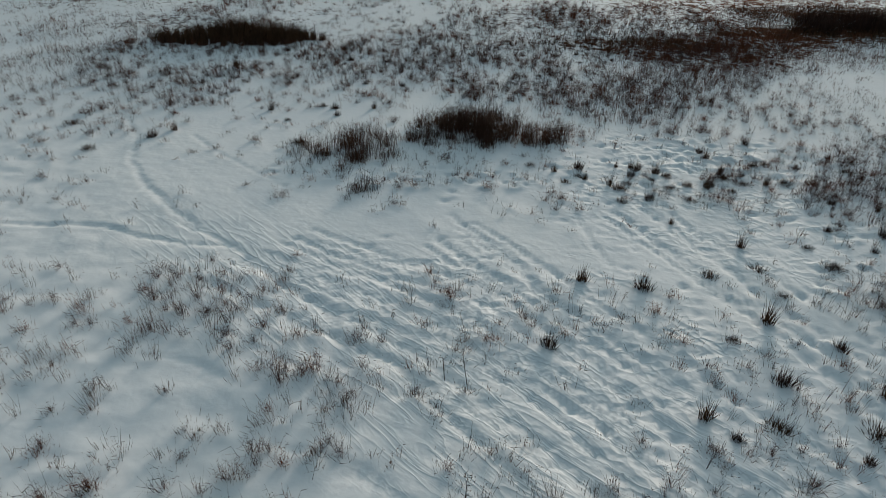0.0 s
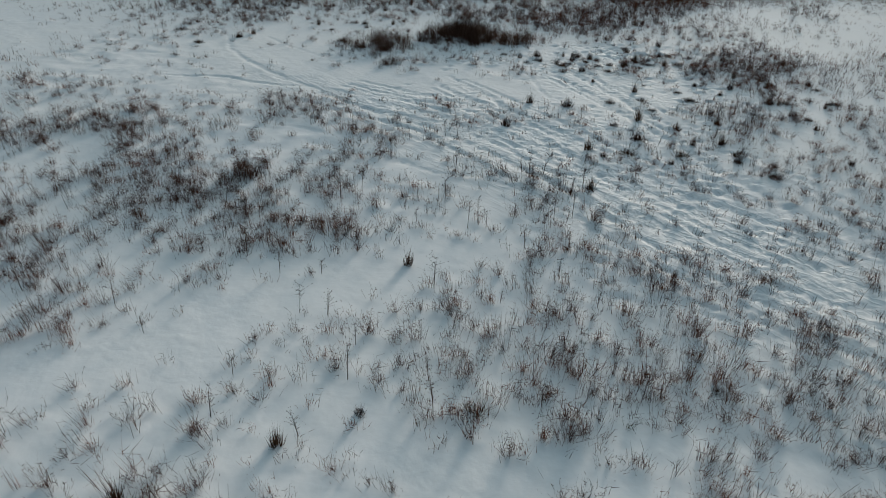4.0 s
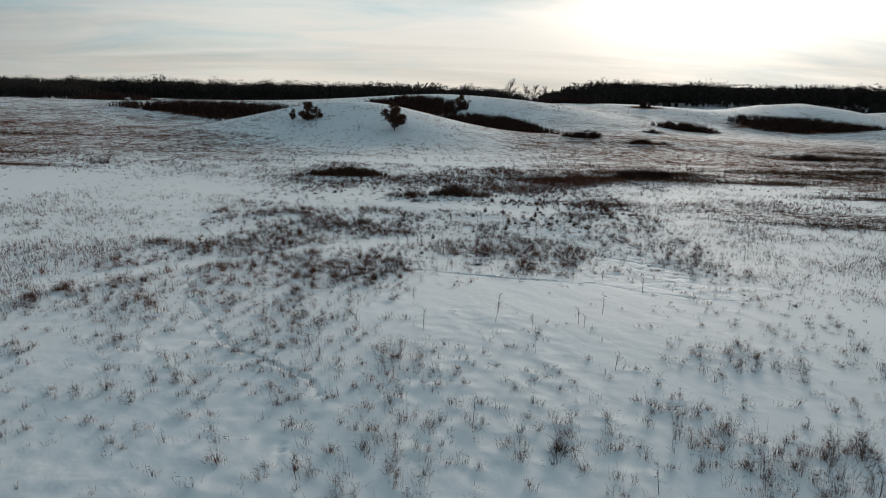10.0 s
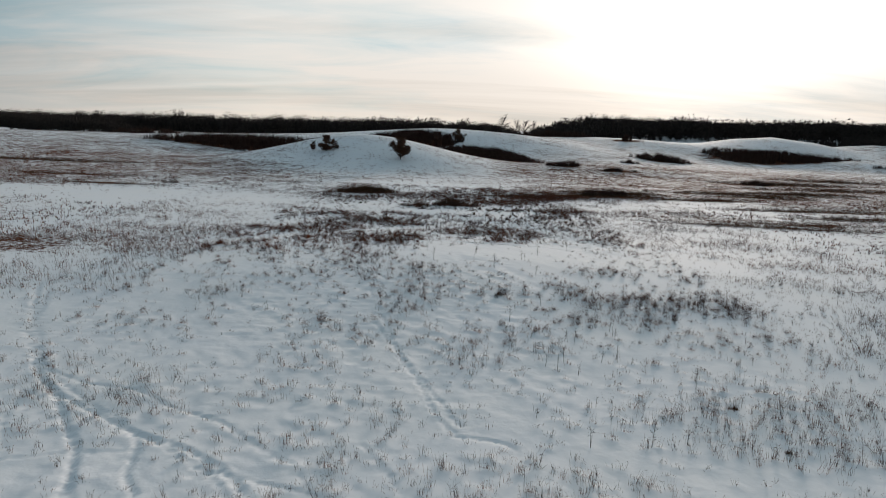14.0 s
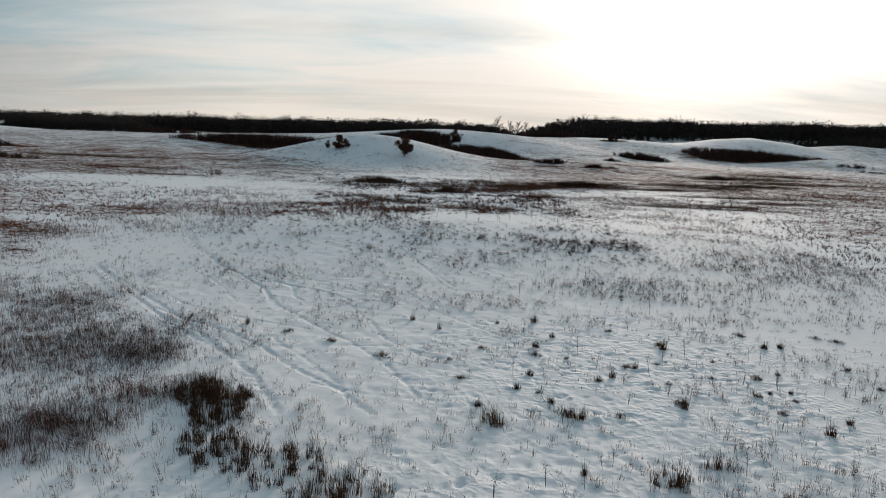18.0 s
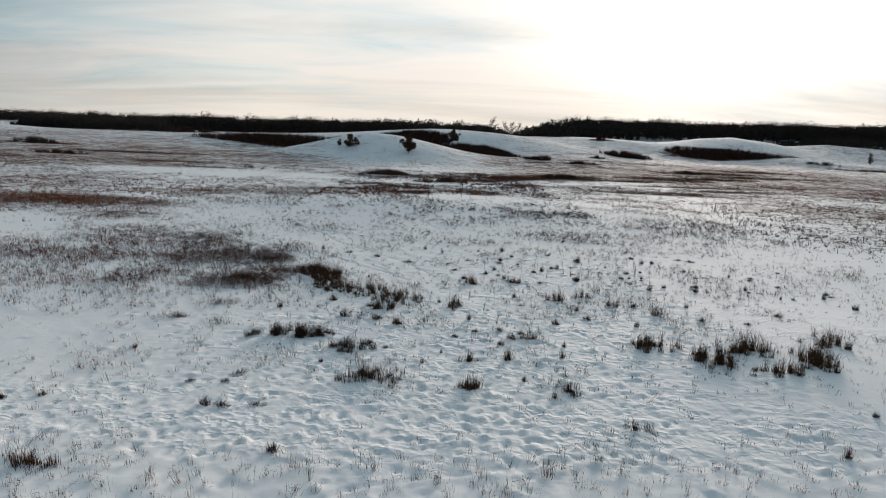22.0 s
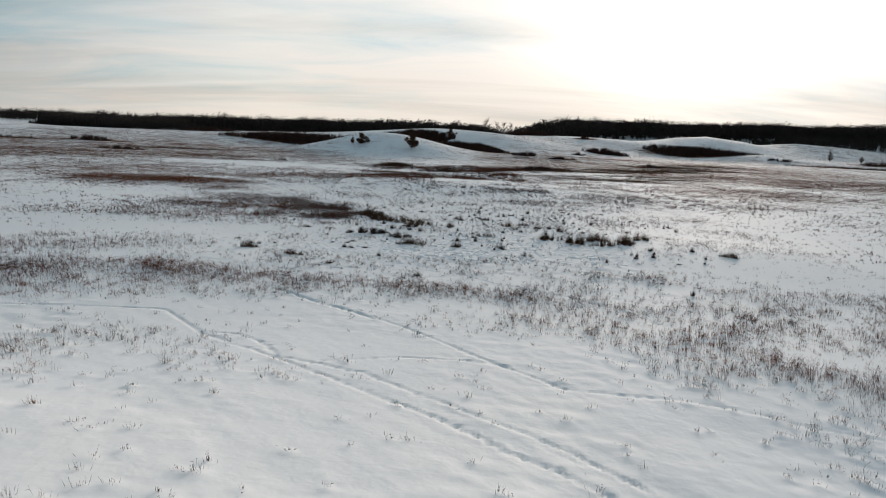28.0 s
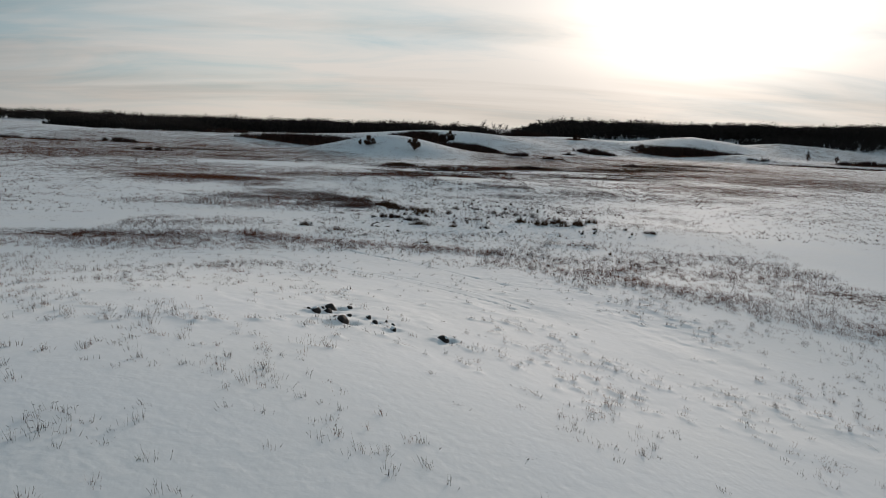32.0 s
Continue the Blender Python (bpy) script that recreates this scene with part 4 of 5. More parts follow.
# ---- thickets ----
def thicket(name, label, cx, cy, rx, ry, turn, tall, stems, width, mat, lean=0.18, seed=1, bunch=1.0, even=False, gap=0.0, twigs=0.6):
    """Upright stems over an uneven oval, taller in its middle."""
    rng = np.random.default_rng(seed * 7 + int(abs(cx * 13 + cy)))
    bunches = max(6, int(rx * ry * bunch))
    a, r = rng.uniform(0, 2 * np.pi, bunches), rng.random(bunches) ** 0.62
    ragged = 0.8 + 0.4 * lattice(3 + 2.2 * np.cos(a) + cx, 3 + 2.2 * np.sin(a) + cy) if even else 0.55 + 0.9 * lattice(3 + 2.2 * np.cos(a) + cx, 3 + 2.2 * np.sin(a) + cy)
    u, v = rx * r * np.cos(a) * ragged, ry * r * np.sin(a) * ragged
    c, s = math.cos(radians(turn)), math.sin(radians(turn))
    k = (bunches * rng.random(stems)).astype(int)
    own = (1.15 - 0.65 * r ** 2) * rng.uniform(0.75 if even else 0.45, 1.15, bunches)
    gap = gap or 0.5 / math.sqrt(bunch)
    x = cx + (u * c - v * s)[k] + rng.normal(0, gap, stems)
    y = cy + (u * s + v * c)[k] + rng.normal(0, gap, stems)
    h = tall * own[k] * rng.uniform(0.3, 1.15, stems)
    z = ground_at(x, y)
    base = np.stack([x, y, z - 0.05], -1)
    tip = base + np.stack([rng.normal(0, lean, stems) * h, rng.normal(0, lean, stems) * h, h], -1)
    # side twigs
    pickk = rng.random(stems) < twigs
    b2 = base[pickk] + (tip[pickk] - base[pickk]) * rng.uniform(0.3, 0.7, pickk.sum())[:, None]
    t2 = b2 + np.stack([rng.normal(0, 0.3, len(b2)), rng.normal(0, 0.3, len(b2)), rng.uniform(0.2, 0.5, len(b2))], -1) * h[pickk][:, None]
    base, tip = np.concatenate([base, b2]), np.concatenate([tip, t2])
    mid = np.array([cx, cy, float(ground_at(np.array([cx]), np.array([cy]))[0])])
    me = blade_mesh(name, base - mid, tip - mid, rng.uniform(width * 0.6, width * 1.3, len(base)), mat)
    ob = new(name)
    ob.location = mid
    tagged(ob, label, "shrub", "prairie thickets")
    stems_ = new("brush", me)
    stems_.parent = ob
    tagged(stems_, kind="stuff")
    return ob


WILLOW = "dark bare willow thicket rising from snow"
REEDS = "dark brown reed bed standing in snow"
for q in FAR_THICKETS:
    thicket("willow_thicket", WILLOW, *q[:5], q[5] * 1.7, *q[6:], TWIG, bunch=0.5, even=True)
for q in NEAR_THICKETS:
    thicket("willow_shrub", "dark brown bare willow shrub in trampled snow", *q[:5], q[5] * 1.15, q[6], q[7], SCRUB, lean=0.13, bunch=3.0, even=True, gap=0.3)
for q in REED_BEDS:
    fans = q[6] * 1.3 / (16 * q[2] * q[3])
    thicket("reed_bed", REEDS, *q[:5], q[5] * 1.45, int(q[6] * (2.6 if q[0] > 16 and q[1] < -130 else 2.0)), q[7] * 1.15, REED, lean=0.12, bunch=fans, gap=0.13, twigs=0.2, even=q[1] > 0)
for q in WILLOW_BEDS:
    thicket("willow_shrub", "dark low willow scrub on trampled snow", *q[:5], q[5] * 1.3, q[6] * 4, q[7] * 1.1, TWIG, lean=0.15, bunch=6.0, gap=0.18, even=True)
for beds, look_, mat_ in ((DARK_BEDS, "dark tangled bed of dead shrubs in snow", SCRUB), (GREY_BEDS, "dense grey-brown bed of tall prairie grass in snow", MAUVE), (RUSSET_BEDS, "dense russet bed of tall prairie grass in snow", RUSSET), (FAR_BEDS, "dark red-brown bed of rough grass in snow", REED)):
    for q in beds:
        near_bed = q[1] < 60 and abs(q[0]) < 60
        clumps = q[6] * 1.3 / ((14 if near_bed else 6) * q[2] * q[3] * 1.6)
        thicket("grass_bed", look_, q[0], q[1], q[2] * 1.25, q[3] * 1.3, *q[4:6], int(q[6] * 1.3), q[7] * (0.85 if near_bed else 1.0), mat_, lean=0.18, bunch=clumps, gap=0.28 if near_bed else 0.6, even=True)

# ---- single tussocks ----
def tussock_mesh(seed, tall, wide, stalks, mat):
    rng = np.random.default_rng(seed)
    a, r = rng.uniform(0, 2 * np.pi, stalks), wide * rng.random(stalks) ** 0.8
    base = np.stack([0.75 * r * np.cos(a), 0.6 * r * np.sin(a), np.full(stalks, -0.06)], -1)
    h = tall * rng.uniform(0.35, 1.0, stalks) * (1.1 - 0.5 * r / wide)
    tip = base + np.stack([0.3 * r * np.cos(a) + rng.normal(0, 0.09, stalks), 0.3 * r * np.sin(a) + rng.normal(0, 0.09, stalks), h], -1)
    return blade_mesh("tussock", base, tip, rng.uniform(0.016, 0.032, stalks), mat)


TUSSOCKS = [tussock_mesh(3, 0.6, 0.5, 150, REED), tussock_mesh(4, 0.8, 0.38, 130, TWIG), tussock_mesh(5, 0.5, 0.7, 190, REED), tussock_mesh(6, 1.2, 0.3, 80, REED)]
# middle, half widths, how many
TUSSOCK_FIELDS = [(17, 21, 5, 9, 12), (14, 38, 8, 4, 36), (24, 34, 8, 14, 30), (-12, 46, 10, 6, 14), (3, 8, 14, 9, 5), (-6, -12, 12, 7, 10), (16, -104, 16, 14, 24), (34, -112, 12, 14, 24), (2, -132, 14, 14, 16), (-20, -150, 14, 10, 14), (24, -152, 14, 10, 14), (0, 62, 22, 10, 26)]
LONE_TUSSOCKS = [(2.6, -111.8), (8.3, -112.6), (16.6, -111), (19.4, -97.7), (29, -96.1), (30.6, -95.9), (35.7, -92.4), (13.1, -105.4), (-4.7, -102.3), (9.1, -90.6), (19.8, -73), (11.8, -112.8), (7.6, -110.9), (1.5, -106.7), (3.5, -99.3), (-9.3, -99.1), (-13.5, -96.8), (-2.7, -91.4), (-17.6, -94.8), (-6.3, -132.1), (-9.3, -131.5), (20.2, -123.4), (16.7, -110.1), (19.4, -96.5), (7.8, -120.7), (24.6, -114.5), (31, -111.8), (37.1, -93.4), (14.1, -129), (18.3, -131.2), (10.6, -131.3), (9.5, -141.3), (-23.9, -133.8), (-15.9, -129), (5.1, -142), (4.3, 21)]
LONE_TUSSOCKS += [(9.3, 17.3), (12.8, 19.3), (16, 21.4), (15, 16.7), (13.8, 23.2), (11.7, 16.9), (9.1, 25.4), (6.4, 25.9), (12.5, 26.8), (15.1, 27.4), (15, 29.7), (-18.6, 58.3), (-8.4, -10.5), (8.6, -12.8), (1.5, -6.5), (6, -47.8), (-5.9, -19.9), (-3.5, -171.4), (-14.9, -166.4), (45.3, -121), (9, -149), (38.4, -148.1), (28.4, -175.5)]
trng2 = random.Random(78)
for x, y in LONE_TUSSOCKS:
    clump = new("grass_tussock", trng2.choice(TUSSOCKS))
    size = trng2.uniform(0.95, 1.4)
    clump.matrix_world = pose(x, y, float(ground_at(np.array([x]), np.array([y]))[0]), 0, 0, trng2.uniform(0, 360)) @ Matrix.Diagonal((size, size, size * trng2.uniform(0.85, 1.15), 1))
    tagged(clump, "large dark brown grass tussock rising from snow", "grass tussock", "grass tussocks")
for cx, cy, rx, ry, many in TUSSOCK_FIELDS:
    for _ in range(many):
        x, y = cx + trng2.gauss(0, 0.55) * rx, cy + trng2.gauss(0, 0.55) * ry
        clump = new("grass_tussock", trng2.choice(TUSSOCKS))
        size = trng2.uniform(0.6, 1.15)
        clump.matrix_world = pose(x, y, float(ground_at(np.array([x]), np.array([y]))[0]), 0, 0, trng2.uniform(0, 360)) @ Matrix.Diagonal((size, size, size * trng2.uniform(0.8, 1.1), 1))
        tagged(clump, "dark brown grass tussock rising from snow", "grass tussock", "grass tussocks")


def weed_mesh(seed, tall, mat):
    rng = np.random.default_rng(seed)
    stem = np.stack([np.zeros(4), np.zeros(4), np.linspace(-0.05, 0.1, 4)], -1)
    top = stem + np.array([0.06, 0.03, tall]) + rng.normal(0, 0.03, (4, 3))
    f = rng.uniform(0.35, 1.0, 26)[:, None]
    b = f * top[0]
    t = b + np.stack([rng.normal(0, 0.13, 26), rng.normal(0, 0.13, 26), rng.uniform(0.02, 0.22, 26)], -1) * tall
    h = t + rng.normal(0, 0.03, (26, 3))
    base, tip = np.concatenate([stem, b, t]), np.concatenate([top, t, h])
    return blade_mesh("weed", base, tip, np.concatenate([np.full(4, 0.03), np.full(26, 0.014), np.full(26, 0.045)]), mat)


WEEDS = [weed_mesh(3, 1.1, TWIG), weed_mesh(4, 1.5, TWIG), weed_mesh(5, 0.9, GREY_STRAW), weed_mesh(6, 1.3, REED)]
WEED_FIELDS = [(0, 8, 12, 10, 34), (-2, -6, 10, 6, 20), (2, -30, 12, 9, 10), (14, -52, 12, 12, 26), (20, -80, 14, 16, 40), (24, -108, 14, 12, 34), (4, -120, 14, 14, 16), (12, -184, 14, 8, 10)]
for x, y in [(-0, 1), (-2.8, -5.1), (0.9, 12.9), (-9.5, 6.8), (1.5, 6.4), (5.9, 7.6), (5.1, 12.7), (-5.1, 8.9), (-3.4, -172.8), (11.2, -61.6), (6.3, -56.1), (5.5, -105.7), (17.8, -102.5), (42.5, -45.3), (1.9, -45.9), (-1.1, -33.4)]:
    weed = new("dead_weed", WEEDS[1])
    weed.matrix_world = pose(x, y, float(ground_at(np.array([x]), np.array([y]))[0]), 0, 0, trng2.uniform(0, 360))
    tagged(weed, "tall dark dead weed with dry seed heads", "weed", "dead weeds")
for cx, cy, rx, ry, many in WEED_FIELDS:
    for _ in range(many):
        x, y = cx + trng2.gauss(0, 0.6) * rx, cy + trng2.gauss(0, 0.6) * ry
        weed = new("dead_weed", trng2.choice(WEEDS))
        size = trng2.uniform(0.6, 1.1)
        weed.matrix_world = pose(x, y, float(ground_at(np.array([x]), np.array([y]))[0]), trng2.uniform(-8, 8), trng2.uniform(-8, 8), trng2.uniform(0, 360)) @ Matrix.Diagonal((size, size, size, 1))
        tagged(weed, "tall dark dead weed with dry seed heads", "weed", "dead weeds")


# ---- trees ----
def part(name, me, parent, label=""):
    ob = new(name, me)
    ob.parent = parent
    return tagged(ob, label)


def limb_mesh(name, points, radii, mat, sides=7):
    bm = bmesh.new()
    rings = []
    for i, (p, r) in enumerate(zip(points, radii)):
        d = (points[min(i + 1, len(points) - 1)] - points[max(i - 1, 0)]).normalized()
        q = d.to_track_quat("Z", "Y")
        rings.append([bm.verts.new(p + q @ Vector((r * math.cos(2 * math.pi * k / sides), r * math.sin(2 * math.pi * k / sides), 0))) for k in range(sides)])
    for a, b in zip(rings, rings[1:]):
        for k in range(sides):
            bm.faces.new((a[k], a[(k + 1) % sides], b[(k + 1) % sides], b[k]))
    bm.faces.new(rings[-1])
    me = bpy.data.meshes.new(name)
    bm.to_mesh(me)
    bm.free()
    me.materials.append(mat)
    for p in me.polygons:
        p.use_smooth = True
    return me


def oak(cx, cy, tall, wide, seed, label, leaves=2600):
    rng = random.Random(seed)
    nr = np.random.default_rng(seed)
    tree = new("oak_tree")
    tree.location = (cx, cy, float(ground_at(np.array([cx]), np.array([cy]))[0]) - 0.1)
    tagged(tree, label, "tree", "lone oaks")
    trunk_h = tall * 0.46
    pts = [Vector((rng.uniform(-0.1, 0.1) * i, rng.uniform(-0.1, 0.1) * i, trunk_h * i / 4)) for i in range(5)]
    part("trunk", limb_mesh("trunk", pts, [tall * 0.034 * (1 - 0.13 * i) for i in range(5)], BARK, 9), tree)
    centres = []
    for k in range(9):
        a = k * 2.4 + rng.uniform(-0.4, 0.4)
        start = pts[1 + k % 3]
        reach = wide * 0.5 * rng.uniform(0.55, 0.95)
        rise_ = tall * rng.uniform(0.02, 0.5)
        end = start + Vector((reach * math.cos(a), reach * math.sin(a), rise_))
        if k > 6:
            end = pts[4] + Vector((rng.uniform(-0.6, 0.6), rng.uniform(-0.6, 0.6), tall * rng.uniform(0.4, 0.52)))
            start = pts[4]
        bend = start.lerp(end, 0.5) + Vector((rng.uniform(-0.3, 0.3), rng.uniform(-0.3, 0.3), tall * 0.03))
        part("limb", limb_mesh("limb", [start, start.lerp(bend, 0.6), bend, bend.lerp(end, 0.6), end], [tall * f for f in (0.016, 0.013, 0.010, 0.006, 0.002)], BARK, 6), tree)
        for f in (0.45, 0.7, 0.95):
            p = start.lerp(end, f)
            for _ in range(2):
                centres.append((p.x + rng.gauss(0, wide * 0.07), p.y + rng.gauss(0, wide * 0.07), p.z + rng.gauss(0, tall * 0.04)))
    centres = np.array(centres)
    k = nr.integers(0, len(centres), leaves)
    base = centres[k] + nr.normal(0, 1, (leaves, 3)) * np.array([wide * 0.055, wide * 0.055, tall * 0.045])
    tip = base + nr.normal(0, 1, (leaves, 3)) * 0.22
    part("crown", blade_mesh("crown", base, tip, nr.uniform(0.18, 0.40, leaves), LEAF), tree, "withered brown leaves still on the twigs")
    return tree


OAK = "lone oak with withered brown leaves on snowy hillside"
oak(-17.7, 152.8, 8.8, 8.6, 3, OAK, 6500)
oak(-48.5, 160.8, 6.8, 6.6, 4, OAK, 4200)
oak(-54.4, 163.0, 3.8, 2.6, 5, "small young oak beside a taller one", 500)
oak(-45.0, 163.5, 3.0, 2.6, 8, "small young oak beside a taller one", 400)
oak(7.5, 296.0, 8.4, 8.4, 6, OAK, 4000)
oak(376, 404, 11.0, 6.0, 7, "dark narrow oak on a snowy slope", 1500)
oak(389, 376, 7.0, 5.0, 9, "dark narrow oak on a snowy slope", 900)


# ---- far woods ----
def woods(name, label, spots, tall, seed, fade=70.0, dense=60):
    """Bare trees: a trunk, and a rounded crown of many small sprays of twigs each, over low scrub."""
    rng = np.random.default_rng(seed)
    x, y = spots
    n0 = len(x)
    low_ = rng.integers(0, n0, n0 // 2)
    x, y = np.concatenate([x, x[low_] + rng.normal(0, 5, len(low_))]), np.concatenate([y, y[low_] - rng.uniform(2, 9, len(low_))])
    n = len(x)
    z = ground_at(x, y)
    h = tall * rng.uniform(0.72, 1.0, n) * (0.62 + 0.32 * fractal(x, y * 0.3, 80.0, 3) + 0.3 * fractal(x, y * 0.2, 18.0, 2)) * (0.4 + 0.6 * smooth(0, fade, x - x.min()) * smooth(0, fade, x.max() - x))
    h[n0:] *= 0.38
    foot = np.stack([x, y, z - 0.3], -1)
    base = foot.copy()
    tip = foot + np.stack([rng.normal(0, 0.5, n), rng.normal(0, 0.5, n), h * 0.7], -1)
    stems = blade_mesh("stems", base, tip, rng.uniform(0.4, 0.8, n), WOODS)
    # sprays of twigs fill the crowns, thinner towards the rim
    k = np.concatenate([np.repeat(np.arange(n0), dense), np.repeat(np.arange(n0, n), dense // 3)])
    m = len(k)
    dirs = rng.normal(0, 1, (m, 3))
    dirs /= np.linalg.norm(dirs, axis=1, keepdims=True)
    out_ = rng.random(m) ** 0.55
    wide = (rng.uniform(0.26, 0.46, n) * h)[k]
    mid = foot[k] + np.stack([dirs[:, 0] * wide * out_, dirs[:, 1] * wide * out_, h[k] * (0.52 + 0.45 * dirs[:, 2] * out_)], -1)
    size = tall * rng.uniform(0.5, 1.2, m) * (0.085 - 0.052 * out_)
    face, spin = rng.uniform(0, np.pi, m), rng.uniform(0, 2 * np.pi, m)[:, None] + np.array([0.0, 2.1, 4.2])
    along = np.stack([np.cos(face), np.sin(face), np.zeros(m)], -1)[:, None, :]
    corners = (mid[:, None, :] + size[:, None, None] * (np.cos(spin)[:, :, None] * along + np.sin(spin)[:, :, None] * np.array([0.0, 0.0, 0.85]))).reshape(-1, 3)
    trunks = np.empty(n * 9)
    stems.vertices.foreach_get("co", trunks)
    bpy.data.meshes.remove(stems)
    verts = np.concatenate([corners, trunks.reshape(-1, 3)])
    me = sheet(name, verts, np.arange(len(verts)).reshape(-1, 3), WOODS, False, 3)
    return tagged(new(name, me), label, "woods", kind="stuff")


def wood_spots(x0, x1, y0, depth, n, seed, slant=0.0, bend=1e9):
    rng = np.random.default_rng(seed)
    x = rng.uniform(x0, x1, n)
    return x, y0 + slant * np.minimum(x - x0, bend) + depth * rng.random(n) + 24 * (fractal(x, 0 * x, 160.0, 3) - 0.5)


SKYLINE = "dark bare oak woods along the skyline"
woods("hillside_woods", "dark bare oak wood on a far slope", wood_spots(-275, -212, 318, 36, 170, 7), 11.5, 7, 14)
woods("far_woods", SKYLINE, wood_spots(92, 800, 530, 170, 1900, 1, 0.95, 150), 29, 1)
woods("far_woods", SKYLINE, wood_spots(-330, 62, 470, 90, 1300, 2), 20.5, 2, 34)
woods("far_woods", SKYLINE, wood_spots(-1500, -260, 1500, 220, 1000, 3), 39, 3)
woods("far_woods", SKYLINE, wood_spots(395, 720, 540, 110, 520, 8, 0.3), 17, 8)
woods("far_woods", SKYLINE, wood_spots(740, 1300, 900, 160, 600, 4), 30, 4)
woods("far_woods", SKYLINE, wood_spots(-690, -530, 900, 90, 300, 5), 29, 5, 30)
woods("far_woods", SKYLINE, wood_spots(-485, -300, 860, 90, 300, 6), 26, 6, 30)


def bare_tree(x, y, tall, seed):
    """A lone leafless tree: trunk, limbs, and a crown of fine twigs."""
    rng, nr = random.Random(seed), np.random.default_rng(seed)
    tree = new("bare_tree")
    tree.location = (x, y, float(ground_at(np.array([x]), np.array([y]))[0]) - 0.2)
    tagged(tree, "leafless tree standing clear of the woods", "tree", "leafless trees")
    pts = [Vector((rng.uniform(-0.2, 0.2) * i, rng.uniform(-0.2, 0.2) * i, tall * 0.16 * i)) for i in range(5)]
    part("trunk", limb_mesh("trunk", pts, [tall * f for f in (0.024, 0.020, 0.017, 0.013, 0.009)], BARK, 8), tree)
    bases, tips = [], []
    for k in range(14):
        start, a = pts[1 + k % 4], k * 2.4
        end = start + Vector((math.cos(a) * tall * rng.uniform(0.18, 0.46), math.sin(a) * tall * rng.uniform(0.18, 0.46), tall * rng.uniform(0.2, 0.42)))
        part("limb", limb_mesh("limb", [start, start.lerp(end, 0.5) + Vector((0, 0, tall * 0.02)), end], [tall * 0.008, tall * 0.005, tall * 0.0015], BARK, 6), tree)
        f = nr.uniform(0.2, 1.0, 70)[:, None]
        b = np.array(start) + f * (np.array(end) - np.array(start))
        bases.append(b), tips.append(b + nr.normal(0, 1, (70, 3)) * tall * np.array([0.09, 0.09, 0.06]) + np.array([0, 0, tall * 0.05]))
    base = np.concatenate(bases)
    part("crown", blade_mesh("crown", base, np.concatenate(tips), nr.uniform(0.04, 0.10, len(base)), WOODS), tree, "fine bare twigs")


for k, (x, y, tall) in enumerate([(40, 372, 13), (50, 380, 11), (56, 378, 12), (63, 384, 11), (30, 390, 9), (70, 395, 9)]):
    bare_tree(x, y, tall, 50 + k)


# ---- fieldstones ----
def boulder(x, y, size, turn, seed, cap, sink=0.3):
    rng = random.Random(seed)
    stone = new("boulder")
    stone.location = (x, y, float(ground_at(np.array([x]), np.array([y]))[0]) + size * 0.30 * (1 - 2 * sink))
    stone.rotation_euler = (rng.uniform(-0.45, 0.45), rng.uniform(-0.6, 0.6), radians(turn))
    tagged(stone, "dark fieldstone boulder half buried in drifted snow", "boulder", "pile of fieldstones")
    bm = bmesh.new()
    bmesh.ops.create_icosphere(bm, subdivisions=3, radius=1.0)
    off = Vector((seed * 3.1, seed * 1.7, 0))
    cuts = [(Vector((rng.gauss(0, 1), rng.gauss(0, 1), rng.gauss(0.2, 0.8))).normalized(), rng.uniform(0.72, 0.98)) for _ in range(6)]
    for v in bm.verts:
        p = v.co.normalized()
        r = min([1.15 + 0.25 * noise.noise(p * 1.1 + off)] + [d / max(p.dot(a), 1e-3) for a, d in cuts if p.dot(a) > 0.1]) + 0.05 * noise.noise(p * 3.2 + off)
        v.co = Vector((p.x * r * size * 0.66, p.y * r * size * 0.48, p.z * r * size * 0.58))
    me = bpy.data.meshes.new("stone_body")
    bm.to_mesh(me)
    me.materials.append(STONE)
    for p in me.polygons:
        p.use_smooth = True
    part("stone_body", me, stone)
    if cap:
        bm.normal_update()
        drop = [f for f in bm.faces if f.normal.z < 0.62 or noise.noise(f.calc_center_median() * 2 + off) < -0.1]
        bmesh.ops.delete(bm, geom=drop, context="FACES")
        if bm.faces:
            bmesh.ops.solidify(bm, geom=bm.faces[:], thickness=-size * 0.07)
            me = bpy.data.meshes.new("snow_cap")
            bm.to_mesh(me)
            me.materials.append(SNOW)
            for p in me.polygons:
                p.use_smooth = True
            part("snow_cap", me, stone, "thin cap of white snow")
    bm.free()
    return stone


for k, (x, y, size, turn, cap) in enumerate(STONES):
    boulder(x, y, size * 0.78, turn, k + 2, cap, 0.5)


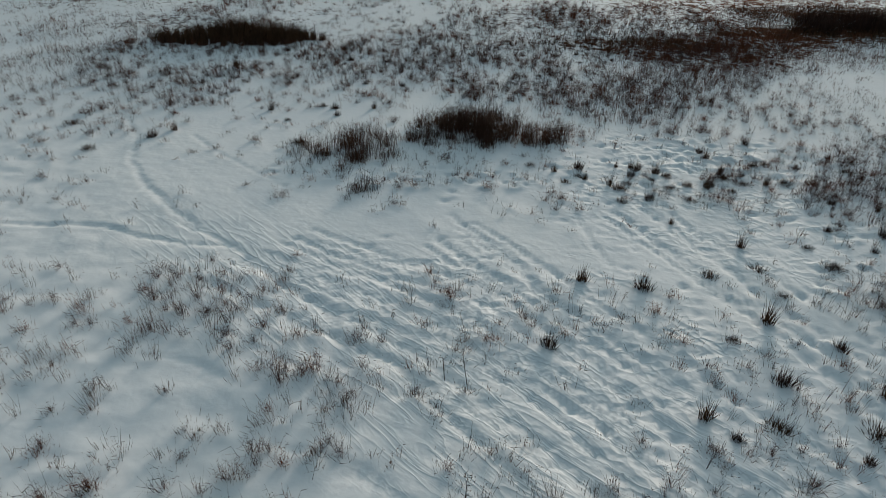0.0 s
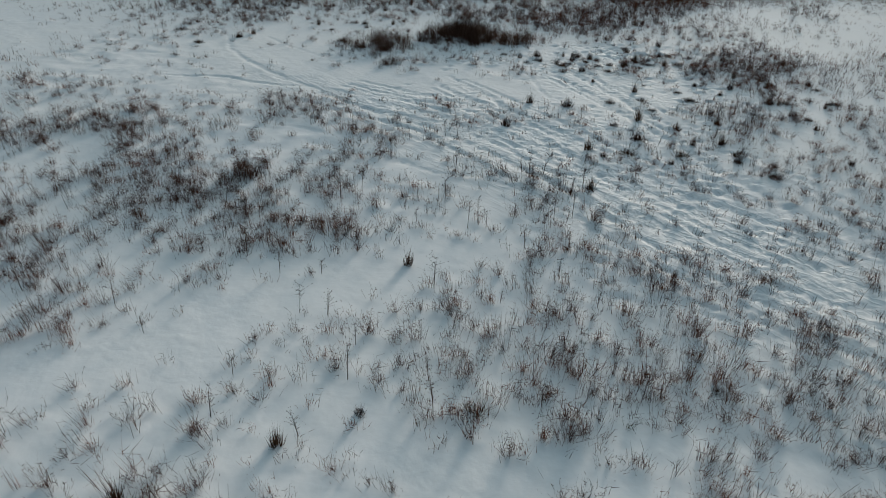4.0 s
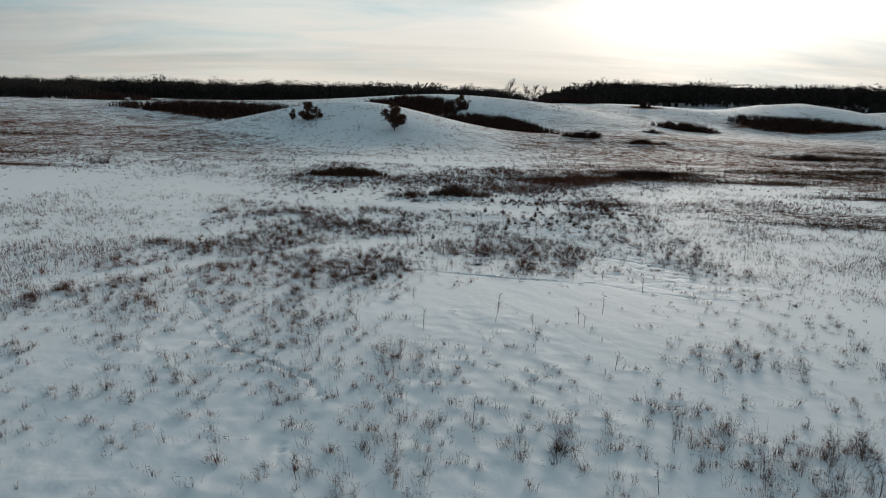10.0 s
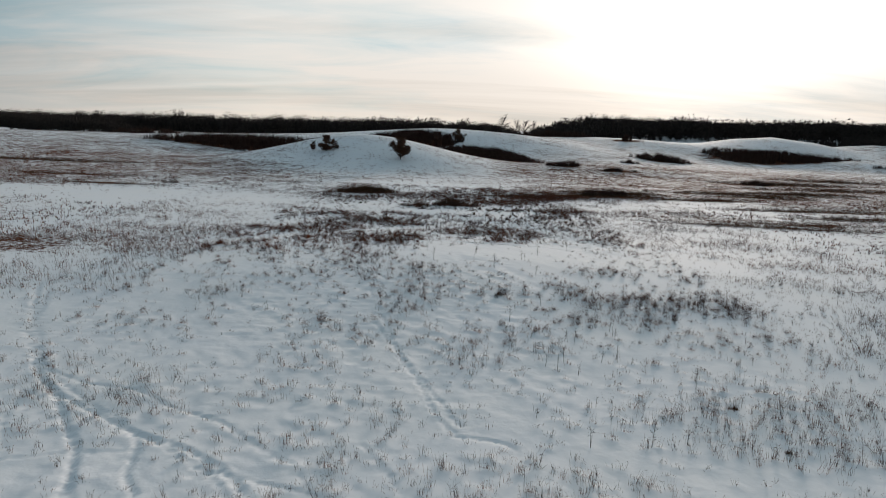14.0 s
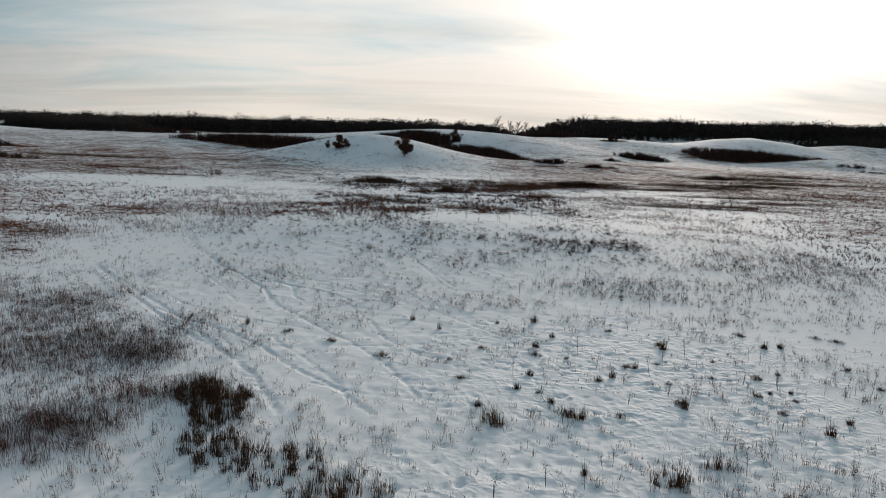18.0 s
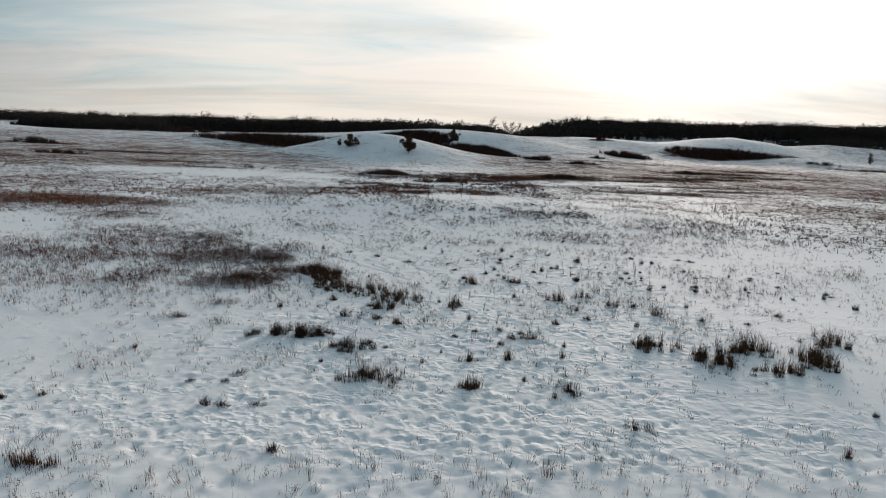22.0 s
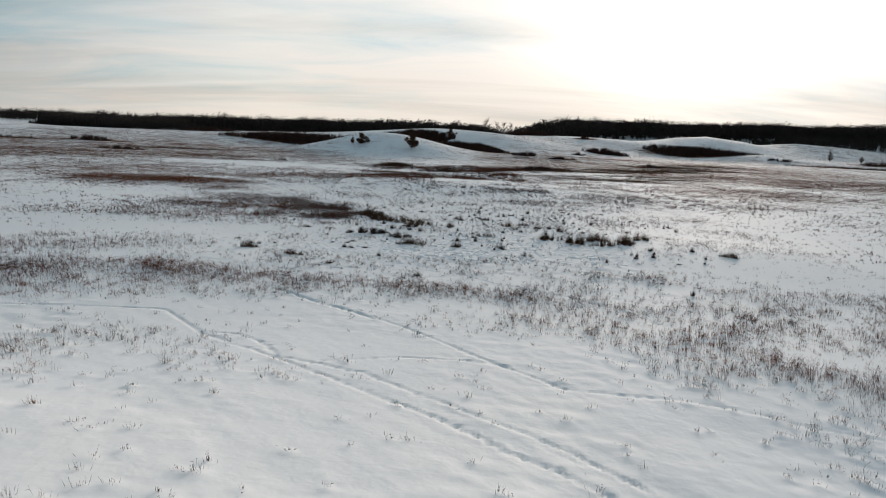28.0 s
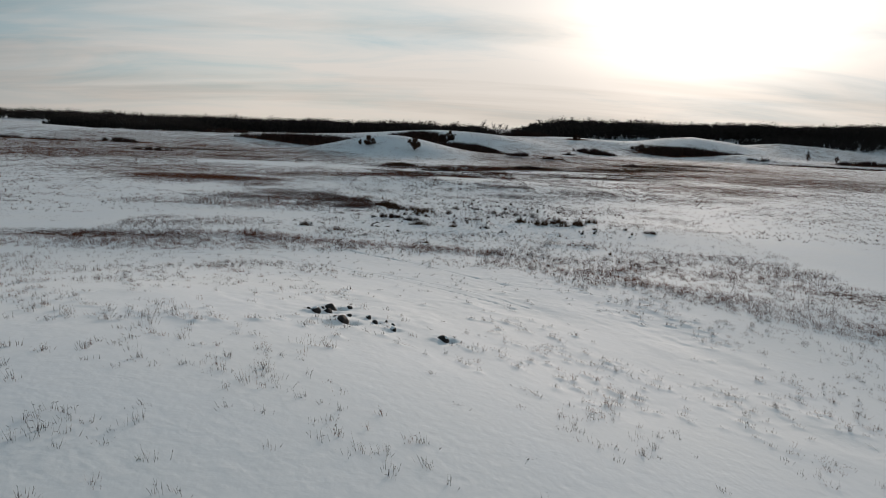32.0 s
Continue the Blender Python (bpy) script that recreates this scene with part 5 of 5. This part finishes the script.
# ---- the far farm ----
PAINT, n_, s_ = material("pale_weathered_paint")
n_.put(s_.inputs["Base Color"], n_.mix(n_.noise(n_.add("ShaderNodeTexCoord").outputs["Object"], 0.6, 4.0), (0.50, 0.50, 0.49), (0.68, 0.68, 0.66)))
s_.inputs["Roughness"].default_value = 0.7
STEEL, n_, s_ = material("grey_galvanised_steel")
n_.put(s_.inputs["Base Color"], n_.mix(n_.noise(n_.add("ShaderNodeTexCoord").outputs["Object"], 0.4, 3.0), (0.16, 0.16, 0.17), (0.28, 0.28, 0.29)))
s_.inputs["Metallic"].default_value, s_.inputs["Roughness"].default_value = 0.7, 0.5


def box_mesh(name, size, mat, bevel=0.05):
    bm = bmesh.new()
    bmesh.ops.create_cube(bm, size=1.0, matrix=Matrix.Diagonal((*size, 1)))
    bmesh.ops.bevel(bm, geom=bm.edges[:], offset=bevel, segments=1, affect="EDGES")
    me = bpy.data.meshes.new(name)
    bm.to_mesh(me)
    bm.free()
    me.materials.append(mat)
    return me


def shed(x, y, long, deep, tall, turn):
    thing = new("farm_shed")
    thing.matrix_world = pose(x, y, float(ground_at(np.array([x]), np.array([y]))[0]), 0, 0, turn)
    tagged(thing, "pale farm shed with a snow-covered gable roof", "shed", "farm sheds")
    part("wall", box_mesh("wall", (long, deep, tall), PAINT), thing).location = (0, 0, tall / 2)
    part("door", box_mesh("door", (long * 0.25, 0.2, tall * 0.7), STEEL), thing, "grey sliding door").location = (long * 0.2, -deep / 2 - 0.1, tall * 0.36)
    for k in (-1, 1):
        slope = part("roof", box_mesh("roof", (long * 1.06, deep * 0.60, 0.35), SNOW), thing, "roof slope under snow")
        slope.matrix_local = pose(0, k * deep * 0.26, tall + deep * 0.13, -k * 27, 0, 0)


shed(-606, 1168, 16, 10, 5, 15)
shed(-580, 1175, 12, 9, 4.5, -10)
shed(-520, 1172, 20, 10, 5, 5)
mast = new("radio_mast")
mast.location = (-498, 1170, float(ground_at(np.array([-498.0]), np.array([1170.0]))[0]))
tagged(mast, "thin grey lattice radio mast above the woods", "mast")
part("pole", limb_mesh("pole", [Vector((0, 0, 0)), Vector((0, 0, 20)), Vector((0, 0, 34))], [0.45, 0.35, 0.2], STEEL, 6), mast)
part("antenna", limb_mesh("antenna", [Vector((0, 0, 34)), Vector((0, 0, 38))], [0.12, 0.05], STEEL, 6), mast)
